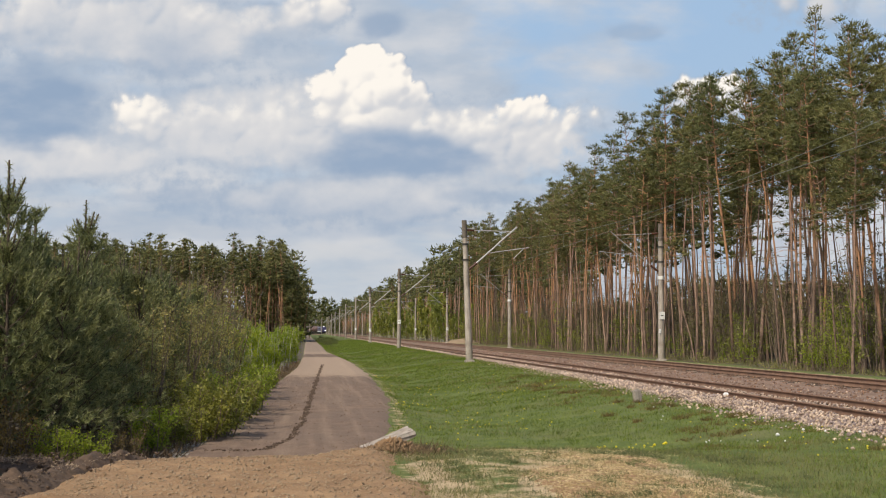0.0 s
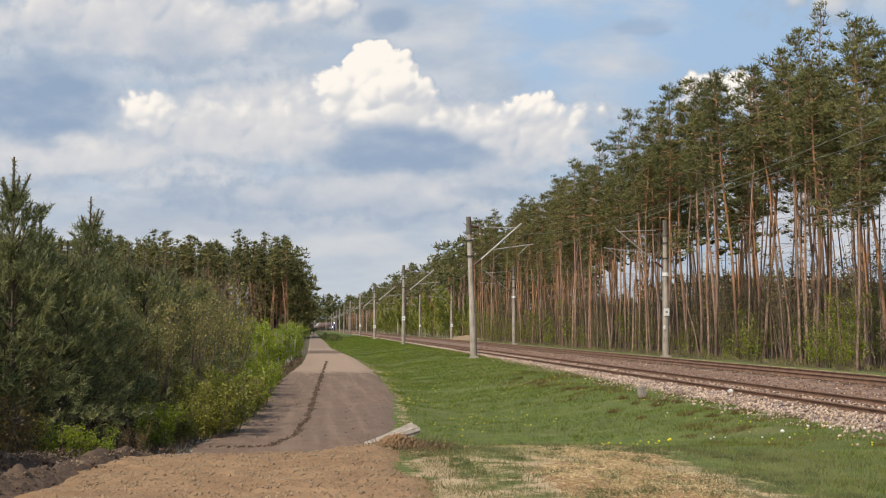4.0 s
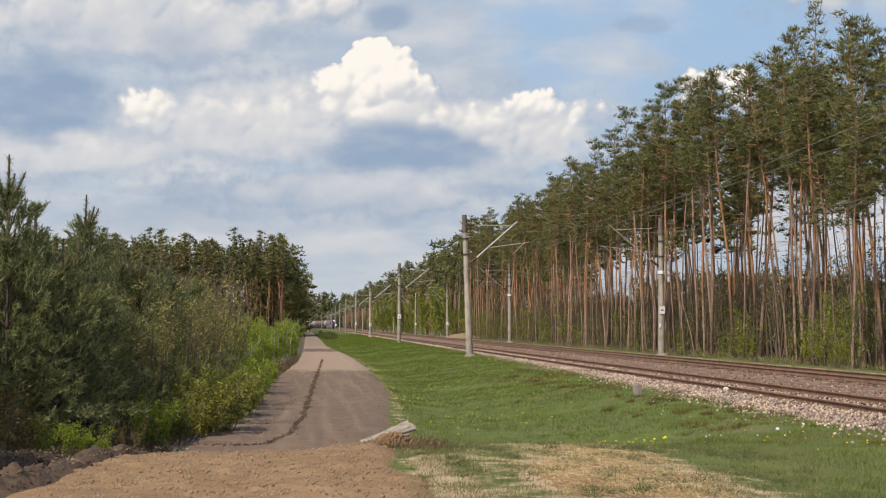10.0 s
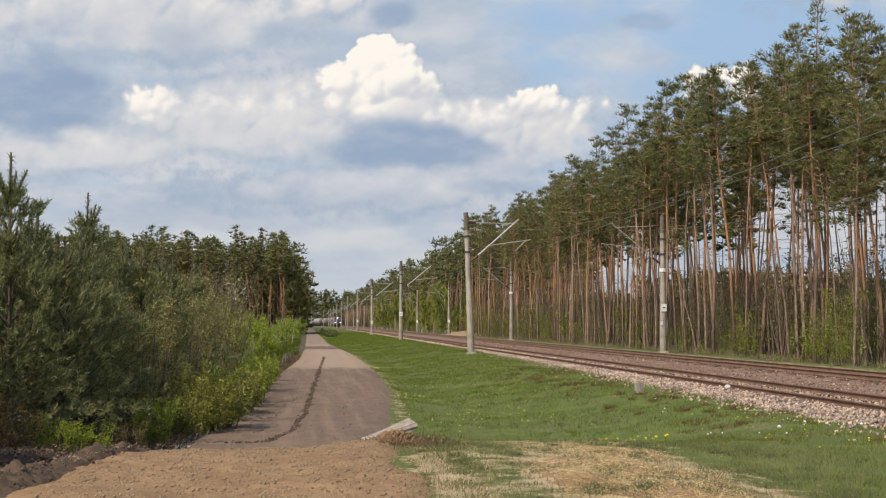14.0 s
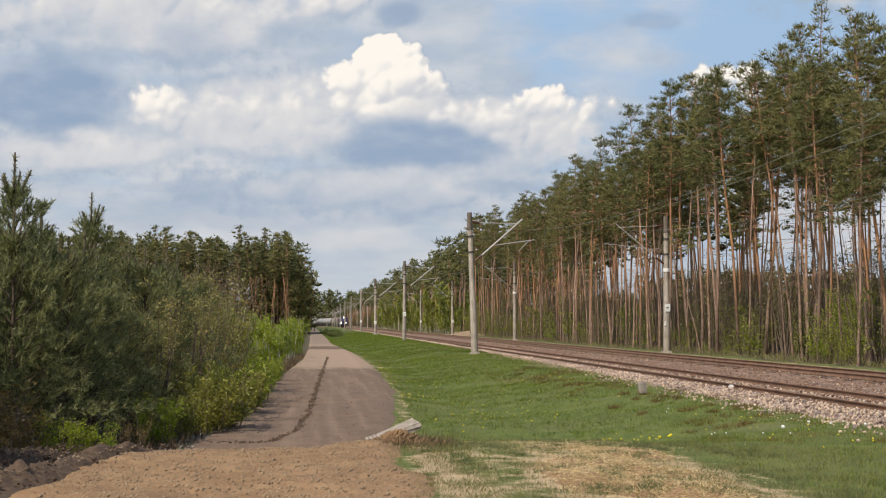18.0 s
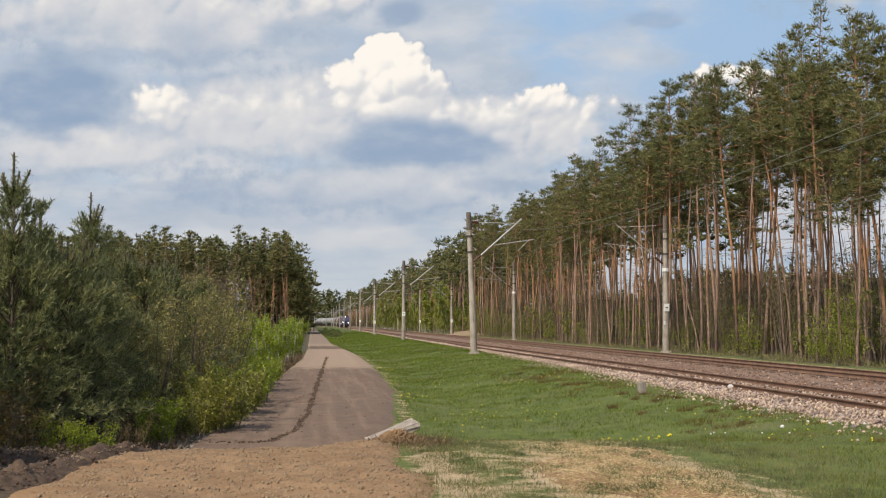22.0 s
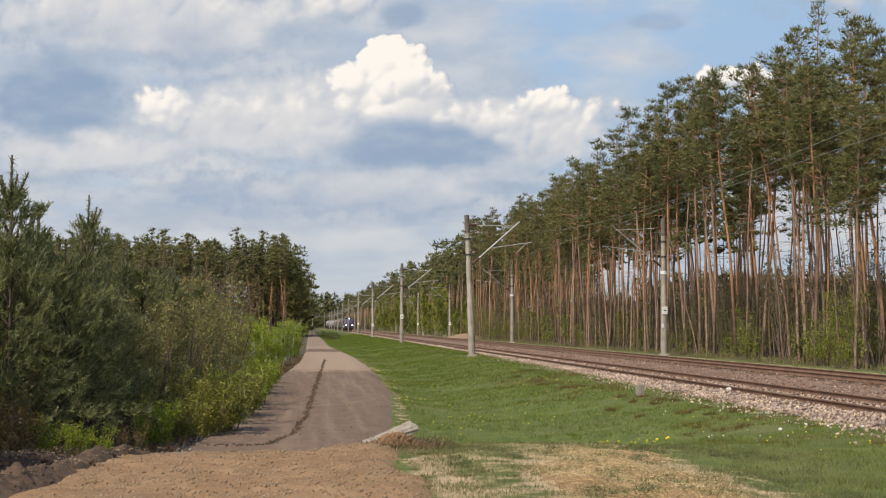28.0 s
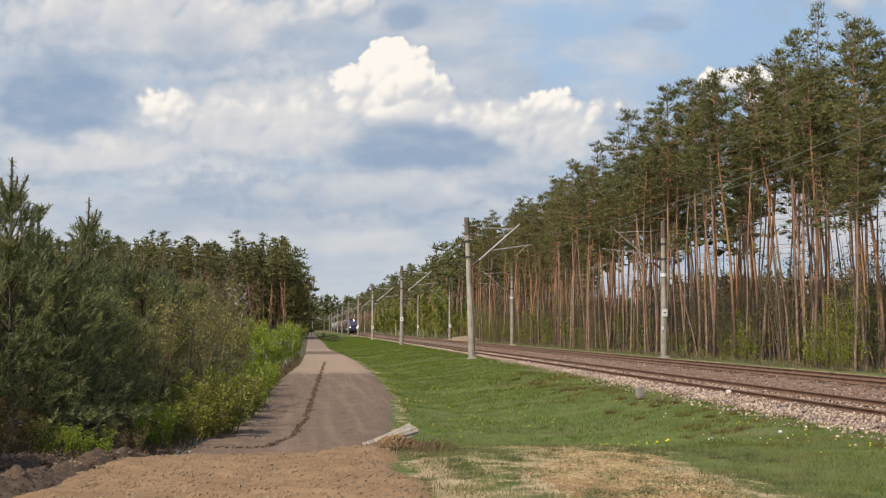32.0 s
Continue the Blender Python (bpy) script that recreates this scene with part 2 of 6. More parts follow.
def road_patches(n, pos, col):
    big = n.noise(pos, 0.25, 4)
    col = n.mix(n.ramp(big, 0.4, 0.62, 0.0, 0.55), col, (0.17, 0.12, 0.09, 1))
    lane = n.add("ShaderNodeMapping")
    lane.inputs["Scale"].default_value = (3.2, 0.12, 1.0)
    n.put(lane.inputs["Vector"], pos)
    col = n.mix(n.ramp(n.noise(lane.outputs[0], 1.0, 5), 0.45, 0.7, 0.0, 0.5), col, (0.31, 0.225, 0.155, 1))
    way = n.add("ShaderNodeSeparateXYZ")
    n.put(way.inputs[0], pos)
    # paler dry sand past the trodden earth, further on a cast shadow painted across
    along = n.math("ADD", way.outputs[1], n.math("MULTIPLY", n.math("SUBTRACT", n.noise(pos, 0.9, 3), 0.5), 9.0))
    col = n.mix(n.ramp(along, 56.0, 61.0, 0.0, 0.8), col, (0.40, 0.295, 0.21, 1))
    col = n.mix(n.math("MULTIPLY", n.ramp(along, 98.0, 103.0), n.ramp(along, 118.0, 110.0)), col, (0.15, 0.10, 0.07, 1))
    col = n.mix(n.ramp(along, 112.0, 135.0, 0.0, 0.75), col, (0.235, 0.175, 0.13, 1))
    grit = n.noise(pos, 9.0, 6, 0.75)
    return n.mix(n.ramp(grit, 0.56, 0.72, 0.0, 0.5), col, (0.36, 0.28, 0.21, 1))


def clod_specks(n, pos, col):
    v = n.add("ShaderNodeTexVoronoi")
    v.inputs["Scale"].default_value = 14.0
    n.put(v.inputs["Vector"], pos)
    col = n.mix(n.ramp(v.outputs["Distance"], 0.0, 0.22, 0.35, 0.0), col, (0.30, 0.22, 0.14, 1))
    return n.mix(n.ramp(n.noise(pos, 0.6, 5, 0.6), 0.5, 0.72, 0.0, 0.6), col, (0.19, 0.125, 0.072, 1))


def pine_bark_tone(n, pos, col):
    """Grey plated bark below, thin orange bark above, as on Scots pine; no two stems alike."""
    z = n.add("ShaderNodeSeparateXYZ")
    n.put(z.inputs[0], pos)
    r = n.math("FRACT", n.math("ADD", n.add("ShaderNodeObjectInfo").outputs["Random"], n.add("ShaderNodeNewGeometry").outputs["Random Per Island"]))
    h = n.math("ADD", z.outputs[2], n.math("MULTIPLY", n.math("ADD", n.noise(pos, 0.7), r), 5.0))
    rusty = n.mix(n.noise(pos, 5.0), (0.26, 0.125, 0.066, 1), (0.62, 0.335, 0.175, 1))
    pink = n.mix(n.noise(pos, 4.0), (0.27, 0.17, 0.12, 1), (0.47, 0.31, 0.23, 1))
    col = n.mix(n.ramp(h, 6.5, 13.0), col, n.mix(n.ramp(n.math("FRACT", n.math("MULTIPLY", r, 7.3)), 0.62, 0.75), rusty, pink))
    plates = n.add("ShaderNodeMapping")
    plates.inputs["Scale"].default_value = (9.0, 9.0, 1.6)
    n.put(plates.inputs["Vector"], pos)
    return n.mix(n.ramp(n.noise(plates.outputs[0], 1.0, 4.0, 0.6), 0.48, 0.66, 0.0, 0.6), col, (0.085, 0.05, 0.034, 1))


def weathered(n, pos, col):
    s = n.add("ShaderNodeMapping")
    s.inputs["Scale"].default_value = (6, 6, 0.5)
    n.put(s.inputs["Vector"], pos)
    return n.mix(n.ramp(n.noise(s.outputs[0], 1.5, 5), 0.45, 0.7, 0.0, 0.6), col, (0.16, 0.13, 0.11, 1))


M_GROUND = mat_ground()
M_ROAD = surface("packed_sandy_earth", (0.142, 0.092, 0.064), (0.228, 0.155, 0.107), 1.3, 34, 0.95, 0.5, 0.03, extra=road_patches)
M_SAND = surface("loose_sand", (0.232, 0.136, 0.068), (0.365, 0.232, 0.122), 2.6, 34, 0.95, 0.8, 0.03, extra=clod_specks)
M_PALESAND = surface("pale_sand", (0.26, 0.18, 0.11), (0.38, 0.28, 0.175), 1.5, 20, 0.95, 0.4)
M_SOIL = surface("turned_soil", (0.058, 0.037, 0.024), (0.14, 0.092, 0.06), 2.2, 24, 0.95, 0.8, 0.04)
M_RUT = surface("damp_crumbled_soil", (0.055, 0.035, 0.023), (0.14, 0.092, 0.06), 3, 24, 0.95, 0.8, 0.04)
M_CRUST = surface("dry_soil_crust", (0.16, 0.115, 0.08), (0.31, 0.24, 0.18), 1.2, 12, 0.95, 0.4, 0.01, island=0.4)
M_BALLAST = surface("ballast_bed", (0.165, 0.106, 0.075), (0.31, 0.212, 0.153), 2.0, 20, 0.95, 0.9, 0.05)
M_STONE = surface("ballast_stone", (0.31, 0.23, 0.178), (0.60, 0.48, 0.395), 0.8, 9, 0.85, 0.3, 0.01, island=0.45)
M_BROWNSTONE = surface("rusty_ballast_stone", (0.14, 0.078, 0.050), (0.275, 0.158, 0.102), 0.8, 9, 0.9, 0.3, 0.01, island=0.5)
M_RUBBLE = surface("grey_rubble", (0.16, 0.14, 0.12), (0.36, 0.33, 0.30), 0.9, 9, 0.9, 0.3, 0.01, island=0.4)
M_RAIL = surface("rusty_rail_steel", (0.13, 0.074, 0.048), (0.25, 0.145, 0.092), 2, 30, 0.8, 0.2, 0.004)
M_SLEEPER = surface("oily_sleeper", (0.06, 0.042, 0.03), (0.13, 0.092, 0.066), 3, 22, 0.9, 0.5, 0.01, per_object=0.3)
M_CONCRETE = surface("weathered_concrete", (0.29, 0.25, 0.205), (0.49, 0.435, 0.375), 1.5, 18, 0.9, 0.3, 0.01, per_object=0.12, extra=weathered)
M_STEEL = surface("grey_steel", (0.36, 0.355, 0.34), (0.52, 0.51, 0.48), 3, 20, 0.6, 0.1, 0.004, metal=0.2)
M_DARKSTEEL = surface("dark_steel", (0.06, 0.055, 0.05), (0.12, 0.11, 0.10), 3, 20, 0.6, 0.1, 0.004, metal=0.4)
M_WIRE = plain("overhead_wire", (0.20, 0.21, 0.17), 0.5, 0.0)
M_DARKWOOD = surface("stained_concrete", (0.09, 0.075, 0.06), (0.19, 0.16, 0.13), 3, 20, 0.9, 0.3)
M_INSULATOR = plain("brown_porcelain", (0.10, 0.045, 0.03), 0.25)
M_WHITE = surface("white_enamel", (0.72, 0.72, 0.70), (0.84, 0.84, 0.82), 6, 40, 0.5, 0.05)
M_BLACK = plain("black_paint", (0.03, 0.03, 0.03), 0.5)
M_BARK = surface("pine_bark", (0.095, 0.062, 0.045), (0.30, 0.205, 0.15), 2.0, 14, 0.95, 1.0, 0.04, per_object=0.6, extra=pine_bark_tone)
M_TWIG = surface("brown_twig", (0.13, 0.095, 0.065), (0.24, 0.18, 0.13), 3, 20, 0.95, 0.2)
M_PINETWIG = surface("pine_twig", (0.06, 0.045, 0.032), (0.13, 0.095, 0.068), 3, 20, 0.95, 0.2)
M_BIRCHBARK = surface("birch_bark", (0.32, 0.29, 0.25), (0.62, 0.59, 0.54), 4, 18, 0.85, 0.2)
M_NEEDLE = leaf_surface("pine_needles", (0.112, 0.122, 0.046), (0.300, 0.298, 0.112), 0.47, 0.55, 0.6)
M_THICKET = leaf_surface("thicket_leaves", (0.105, 0.090, 0.040), (0.25, 0.212, 0.092), 0.35, 0.7, 0.3)
M_YOUNG = leaf_surface("young_pine_needles", (0.104, 0.124, 0.055), (0.340, 0.365, 0.158), 0.40, 0.5, 1.2)
M_CANDLE = leaf_surface("pine_candles", (0.16, 0.15, 0.09), (0.30, 0.25, 0.15), 0.15, 0.7)
M_SPRING = leaf_surface("spring_leaves", (0.20, 0.275, 0.022), (0.40, 0.48, 0.055), 0.55, 0.5)
M_DARKLEAF = leaf_surface("dark_leaves", (0.075, 0.10, 0.025), (0.16, 0.20, 0.05), 0.3, 0.6)
M_OLIVE = leaf_surface("olive_leaves", (0.155, 0.168, 0.028), (0.335, 0.338, 0.065), 0.43, 0.5)
M_BIRCHLEAF = leaf_surface("birch_leaves", (0.195, 0.235, 0.048), (0.41, 0.44, 0.10), 0.5, 0.5)
M_RUSSET = leaf_surface("russet_leaves", (0.14, 0.095, 0.03), (0.30, 0.215, 0.07), 0.35, 0.6)
M_BUDDING = leaf_surface("budding_leaves", (0.21, 0.195, 0.06), (0.43, 0.385, 0.13), 0.45, 0.6)
M_DRY = leaf_surface("dry_stalks", (0.095, 0.062, 0.034), (0.24, 0.165, 0.092), 0.2, 0.8)
M_GRASS = leaf_surface("grass_blades", (0.068, 0.106, 0.009), (0.212, 0.290, 0.028), 0.42, 0.6, 0.3)
M_DRYGRASS = leaf_surface("bleached_grass", (0.17, 0.15, 0.06), (0.38, 0.325, 0.15), 0.3, 0.7, 0.8)
M_WORN = leaf_surface("worn_grass", (0.12, 0.13, 0.04), (0.27, 0.26, 0.10), 0.35, 0.7, 0.7)
M_HERB = leaf_surface("grey_green_herbs", (0.105, 0.125, 0.05), (0.25, 0.27, 0.11), 0.3, 0.7, 0.9)
M_STRAW = leaf_surface("straw", (0.50, 0.385, 0.20), (0.80, 0.65, 0.40), 0.2, 0.8, 1.5)
M_YELLOW = plain("yellow_petals", (0.75, 0.62, 0.03), 0.6)
M_SEEDHEAD = plain("white_seed_heads", (0.75, 0.75, 0.72), 0.8)

# ---- ground, one sheet to the horizon ----
def build_ground():
    xs = np.unique(np.concatenate([np.arange(-14, 26, 0.33), np.arange(26, 60, 2.5), np.geomspace(60, 4200, 24), -np.geomspace(14.3, 4200, 36)]))
    ys = np.unique(np.concatenate([np.array([-4000, -1500, -600, -200, -80, -40, -20, -10, -4, 0, 4, 7]), np.arange(9, 60, 0.4), np.arange(60, 140, 1.5), np.geomspace(140, 4300, 50)]))
    gx, gy = np.meshgrid(xs, ys)
    z = land(gx, gy)
    w = len(xs)
    i, j = np.meshgrid(np.arange(len(ys) - 1), np.arange(w - 1), indexing="ij")
    a = (i * w + j).ravel()
    quads = np.stack([a, a + 1, a + w + 1, a + w], 1)
    me = tri_mesh("ground", np.stack([gx, gy, z], -1).reshape(-1, 3), quads, M_GROUND, True)
    litter = np.maximum(step(gx, 20.8, 22.6), step(-gx, -road_left(gy) - 0.15, -road_left(gy) + 0.2) * step(gy, 8, 10))
    dry = np.exp(-(((gx - 3.45) / 1.7) ** 2 + ((gy - 12) / 6.0) ** 2))
    slope = 0.75 * np.exp(-(((gx - 22.5) / 1.8) ** 2 + ((gy - 178) / 9.0) ** 2))
    gravel = step(gx, 19.6, 20.2) * (1 - step(gx, 20.6, 21.4)) * 0.5
    near_toe = 0.42 * np.exp(-((gx - np.interp(gy, [15, 25, 55, 90], [8.6, 8.8, 9.7, 10.1])) / 0.55) ** 2) * (gy < 70)
    edge = near_toe + 0.55 * np.exp(-((gx - road_right(gy) - 0.15) / 0.35) ** 2) * (gy < 90)
    for key, value in (("litter", litter), ("earth", np.clip(0.85 * dry + slope + gravel + edge + step(gx, -3.4, -2.6) * (1 - step(gx, 1.2, 2.0)) * (1 - step(gy, 8.0, 10.0)) * step(gy, -60, -30), 0, 1))):
        at = me.attributes.new(key, "FLOAT", "POINT")
        at.data.foreach_set("value", np.asarray(value, np.float32).ravel())
    tagged(new("ground", me), "grassy railway verge with worn earth and pine litter", "ground", kind="structure")


def sheet(name, xs, ys, lift, material, label, category):
    """A skin of loose earth that dips under the ground where lift is negative."""
    gx, gy = np.meshgrid(xs, ys)
    z = land(gx, gy) + lift(gx, gy)
    z += np.random.default_rng(17).normal(size=z.shape) * 0.0075 + 0.02 * (value_noise(gx * 9, gy * 9, 4, 31) - 0.5)
    w = len(xs)
    i, j = np.meshgrid(np.arange(len(ys) - 1), np.arange(w - 1), indexing="ij")
    a = (i * w + j).ravel()
    me = tri_mesh(name, np.stack([gx, gy, z], -1).reshape(-1, 3), np.stack([a, a + 1, a + w + 1, a + w], 1), material, True)
    return tagged(new(name, me), label, category, kind="structure")


def build_road():
    ys = np.concatenate([np.arange(15.6, 60, 0.22), np.arange(60, 120, 0.7), np.arange(120, 700, 5)])
    us = np.linspace(-0.12, 1.12, 60)
    gy, gu = np.meshgrid(ys, us, indexing="ij")
    gx = road_left(gy) + (road_right(gy) - road_left(gy)) * gu
    e = np.clip(np.abs(gu - 0.5) * 2 - 0.86, 0, 1)
    late = 1.2 * step(gx, -0.2, 1.2)
    z = land(gx, gy) + 0.06 * step(gy, 16.4 + late, 17.8 + late) - 0.12 * (1 - step(gy, 16.0 + late, 17.4 + late)) - e * 0.5 + 0.008 * wave(gx, gy, 0.3, 2) * (1 - e) + 0.03 * wave(gx, gy, 0.8, 3) * (gu > 0.9) - 0.02 * np.exp(-((gu - 0.3) / 0.06) ** 2) - 0.02 * np.exp(-((gu - 0.72) / 0.06) ** 2)
    z += np.random.default_rng(18).normal(size=z.shape) * 0.006
    w = len(us)
    i, j = np.meshgrid(np.arange(len(ys) - 1), np.arange(w - 1), indexing="ij")
    a = (i * w + j).ravel()
    me = tri_mesh("road", np.stack([gx, gy, z], -1).reshape(-1, 3), np.stack([a, a + 1, a + w + 1, a + w], 1), M_ROAD, True)
    tagged(new("road", me), "unpaved brown sandy forest road beside the railway", "road", kind="structure")


def pad_lift(x, y):
    right = 1.0 + 0.15 * (17 - y) * 0.3 + 0.25 * wave(x, y, 0.6, 4)
    pad = step(right - x, -0.35, 0.35) * step(16.6 + 0.9 * step(x, -0.2, 1.2) + 0.12 * wave(x, y, 0.4) - y, -0.3, 0.5)
    pad = pad * step(x + 2.62 + 0.05 * (15.2 - y) + 0.10 * wave(x, y, 0.3, 7), -0.2, 0.2)
    patch = np.exp(-(((x - 3.45 - 0.04 * (y - 12)) / 1.15) ** 4 + ((y - 11.5) / 5.2) ** 4)) * (0.75 + 0.5 * wave(x, y, 0.45, 5))
    lumps = 0.05 * (value_noise(np.asarray(x) * 5.0, np.asarray(y) * 5.0, 3, 21) - 0.5)
    return 0.11 * (np.maximum(pad, patch) - 0.5) + lumps * np.maximum(pad, 0.4)


def build_tyre_rut():
    """A crumbly ridge that a wheel has thrown up across the road."""
    rng = np.random.default_rng(5)
    pts = np.array([(-1.75, 22.2), (-0.75, 22.4), (-0.34, 24.4), (-0.05, 29.7), (0.13, 39.0), (0.45, 53.0), (1.0, 78.0)])
    t = np.concatenate([[0], np.cumsum(np.linalg.norm(np.diff(pts, axis=0), axis=1))])
    s = np.arange(0, t[-1], 0.055)
    x = np.interp(s, t, pts[:, 0]) + 0.03 * np.sin(s * 1.9)
    y = np.interp(s, t, pts[:, 1])
    soup = Soup()
    for k in range(len(s)):
        for _ in range(3 if y[k] < 56 else 1):
            px, py = x[k] + rng.normal() * 0.04, y[k] + rng.normal() * 0.08
            r = rng.uniform(0.012, 0.032)
            add_stone(soup, px, py, float(land(px, py)) + 0.065, r, rng, 0.6)
    ob = new("tyre_rut", soup.mesh("tyre_rut", M_RUT, False))
    tagged(ob, "ridge of dark crumbled soil left by a wheel on the road", "tyre rut", kind="stuff")


OCTA_V = np.array([(1, 0, 0), (0, 1, 0), (-1, 0, 0), (0, -1, 0), (0, 0, 1), (0, 0, -1)], float)
OCTA_F = np.array([(0, 1, 4), (1, 2, 4), (2, 3, 4), (3, 0, 4), (1, 0, 5), (2, 1, 5), (3, 2, 5), (0, 3, 5)])


def add_stone(soup, x, y, z, r, rng, flat=0.8):
    v = OCTA_V * rng.uniform(0.65, 1.2, size=(6, 1)) * (r, r, r * flat)
    q = rng.uniform(0, 6.28)
    c, s = math.cos(q), math.sin(q)
    v = v @ np.array([(c, -s, 0.3), (s, c, 0.2), (-0.2, -0.3, 1)]).T
    soup.add(v + (x, y, z), OCTA_F)


def stones(name, x, y, z, r, material, label, seed):
    """Many crushed stones at once, joined."""
    rng = np.random.default_rng(seed)
    n = len(x)
    v = OCTA_V[None] * rng.uniform(0.6, 1.2, size=(n, 6, 1)) * (np.asarray(r) * np.ones(n))[:, None, None]
    q = rng.uniform(0, 6.28, n)
    c, s, o = np.cos(q), np.sin(q), np.ones(n)
    rot = np.stack([np.stack([c, -s, 0.35 * o], -1), np.stack([s, c, 0.25 * o], -1), np.stack([-0.3 * o, -0.3 * o, 0.85 * o], -1)], 1)
    v = np.einsum("nij,nkj->nki", rot, v) + np.stack([x, y, z], -1)[:, None]
    f = OCTA_F[None] + (np.arange(n) * 6)[:, None, None]
    ob = new(name, tri_mesh(name, v.reshape(-1, 3), f.reshape(-1, 3), material))
    return tagged(ob, label, "ballast", kind="stuff")


# ---- sky: a far bank of clouds that drifts ----
def value_noise(x, y, octaves, seed):
    """Smooth fractal noise from a random lattice, 0 to 1."""
    table = np.random.default_rng(seed).random((256, 256))
    total, weight, amp = 0.0, 0.0, 1.0
    for k in range(octaves):
        px, py = x * 2 ** k + 17.3 * k, y * 2 ** k + 9.1 * k
        ix, iy = np.floor(px).astype(int), np.floor(py).astype(int)
        fx, fy = px - ix, py - iy
        fx, fy = fx * fx * (3 - 2 * fx), fy * fy * (3 - 2 * fy)
        a, b, c, d = (table[(ix + i) % 256, (iy + j) % 256] for i, j in ((0, 0), (1, 0), (0, 1), (1, 1)))
        total = total + amp * ((a * (1 - fx) + b * fx) * (1 - fy) + (c * (1 - fx) + d * fx) * fy)
        weight += amp
        amp *= 0.5
    return total / weight


def cloud_fields(us, vs):
    """Cover and light of the heaped clouds and their grey bases, over a sheet in milliradians."""
    gu, gv = np.meshgrid(us, vs)
    wu = gu + 9.0 * (value_noise(gu / 26, gv / 26, 4, 1) - 0.5) + 16.0 * (value_noise(gu / 70, gv / 70, 2, 2) - 0.5)
    wv = gv + 9.0 * (value_noise(gu / 26, gv / 26, 4, 3) - 0.5) + 10.0 * (value_noise(gu / 70, gv / 70, 2, 4) - 0.5)
    cover = np.full(gu.shape, -30.0)
    light = np.zeros(gu.shape)
    dark = np.zeros(gu.shape)

    def heap(lobes, soft, bright, seed):
        """One cumulus: lobes (across, up, radius), each budding into smaller heads on its upper side."""
        rng = np.random.default_rng(seed)
        puffs = []
        for x, y, r in lobes:
            puffs.append((x, y, 0.0, r))
            for _ in range(16):
                q = rng.uniform(-0.5, 3.64)
                s = r * rng.uniform(0.26, 0.48)
                d = r * rng.uniform(0.55, 0.92)
                cx, cy, cz = x + math.cos(q) * d, y + math.sin(q) * d, rng.uniform(0.1, 0.7) * r
                puffs.append((cx, cy, cz, s))
                for _ in range(5):
                    q2 = rng.uniform(0, 6.28)
                    puffs.append((cx + math.cos(q2) * s * 0.8, cy + math.sin(q2) * s * 0.8, cz + 0.3 * s, s * rng.uniform(0.3, 0.5)))
        inside = np.full(gu.shape, -30.0)
        bulge = np.zeros(gu.shape)
        for x, y, z, r in puffs:
            i0, i1 = np.searchsorted(us, (x - r - 24, x + r + 24))
            j0, j1 = np.searchsorted(vs, (y - r - 24, y + r + 24))
            if i1 <= i0 or j1 <= j0:
                continue
            box = (slice(j0, j1), slice(i0, i1))
            d2 = (wu[box] - x) ** 2 + (wv[box] - y) ** 2
            inside[box] = np.maximum(inside[box], r - np.sqrt(d2))
            bulge[box] = np.maximum(bulge[box], np.where(d2 < r * r, z + np.sqrt(np.maximum(r * r - d2, 0.0)), 0.0))
        for _ in range(3):
            bulge[1:-1, 1:-1] = (bulge[1:-1, 1:-1] * 2 + bulge[:-2, 1:-1] + bulge[2:, 1:-1] + bulge[1:-1, :-2] + bulge[1:-1, 2:]) / 6
        dv, du = np.gradient(bulge, vs, us)
        nz = 1 / np.sqrt(1 + du * du + dv * dv)
        facing = np.clip((0.40 * du - 0.72 * dv) * nz + 0.58 * nz, 0, 1)
        low, high = min(y - r for _, y, r in lobes), max(y + r for _, y, r in lobes)
        rise = np.clip((gv - low) / (high - low), 0, 1)
        lit = bright * np.clip(0.30 + 0.42 * facing + 0.42 * rise, 0, 1)
        inside = inside / (soft * (1 + 3 * (1 - rise) ** 1.6))
        amount = step(inside, -1.0, 4.0)
        light[:] = light * (1 - amount) + lit * amount
        np.maximum(cover, inside, out=cover)

    def bank(x, y, ru, rv, lit):
        """A broad soft mass of pale cloud."""
        d = np.hypot((wu - x) / ru, (wv - y) / rv) + 0.7 * (value_noise(gu / 34, gv / 20, 5, int(abs(y)) + 3) - 0.5)
        inside = (1.0 - d) * 7.0
        amount = step(inside, -1.0, 4.0)
        tone = lit + 0.22 * (value_noise(gu / 24, gv / 13, 4, int(abs(x)) + 5) - 0.5)
        light[:] = light * (1 - amount) + tone * amount
        np.maximum(cover, inside, out=cover)

    def gloom(x, y, ru, rv, power):
        """A grey-blue base, soft above and sharper below."""
        d = np.hypot((wu - x) / ru, (wv - y) / rv) + 0.5 * (value_noise(gu / 30, gv / 14, 4, int(abs(x)) + 7) - 0.5)
        edge = 0.42 + 0.33 * step(gv, y - 0.6 * rv, y + 0.6 * rv)
        np.maximum(dark, power * step(1.0 - d, 0.0, edge), out=dark)

    bank(-150, 108, 150, 44, 0.58)
    bank(-300, 84, 110, 24, 0.60)
    bank(40, 100, 125, 40, 0.58)
    bank(-240, 188, 150, 36, 0.52)
    bank(-60, 52, 190, 22, 0.42)
    bank(330, 28, 190, 52, 0.42)
    heap([(-355, 187, 28), (-318, 200, 33), (-272, 198, 33), (-211, 196, 28)], 3.0, 0.70, 40)
    heap([(-346, 83, 19), (-304, 80, 19), (-265, 83, 21), (-232, 80, 22), (-209, 105, 23), (-190, 114, 19)], 3.6, 0.74, 41)
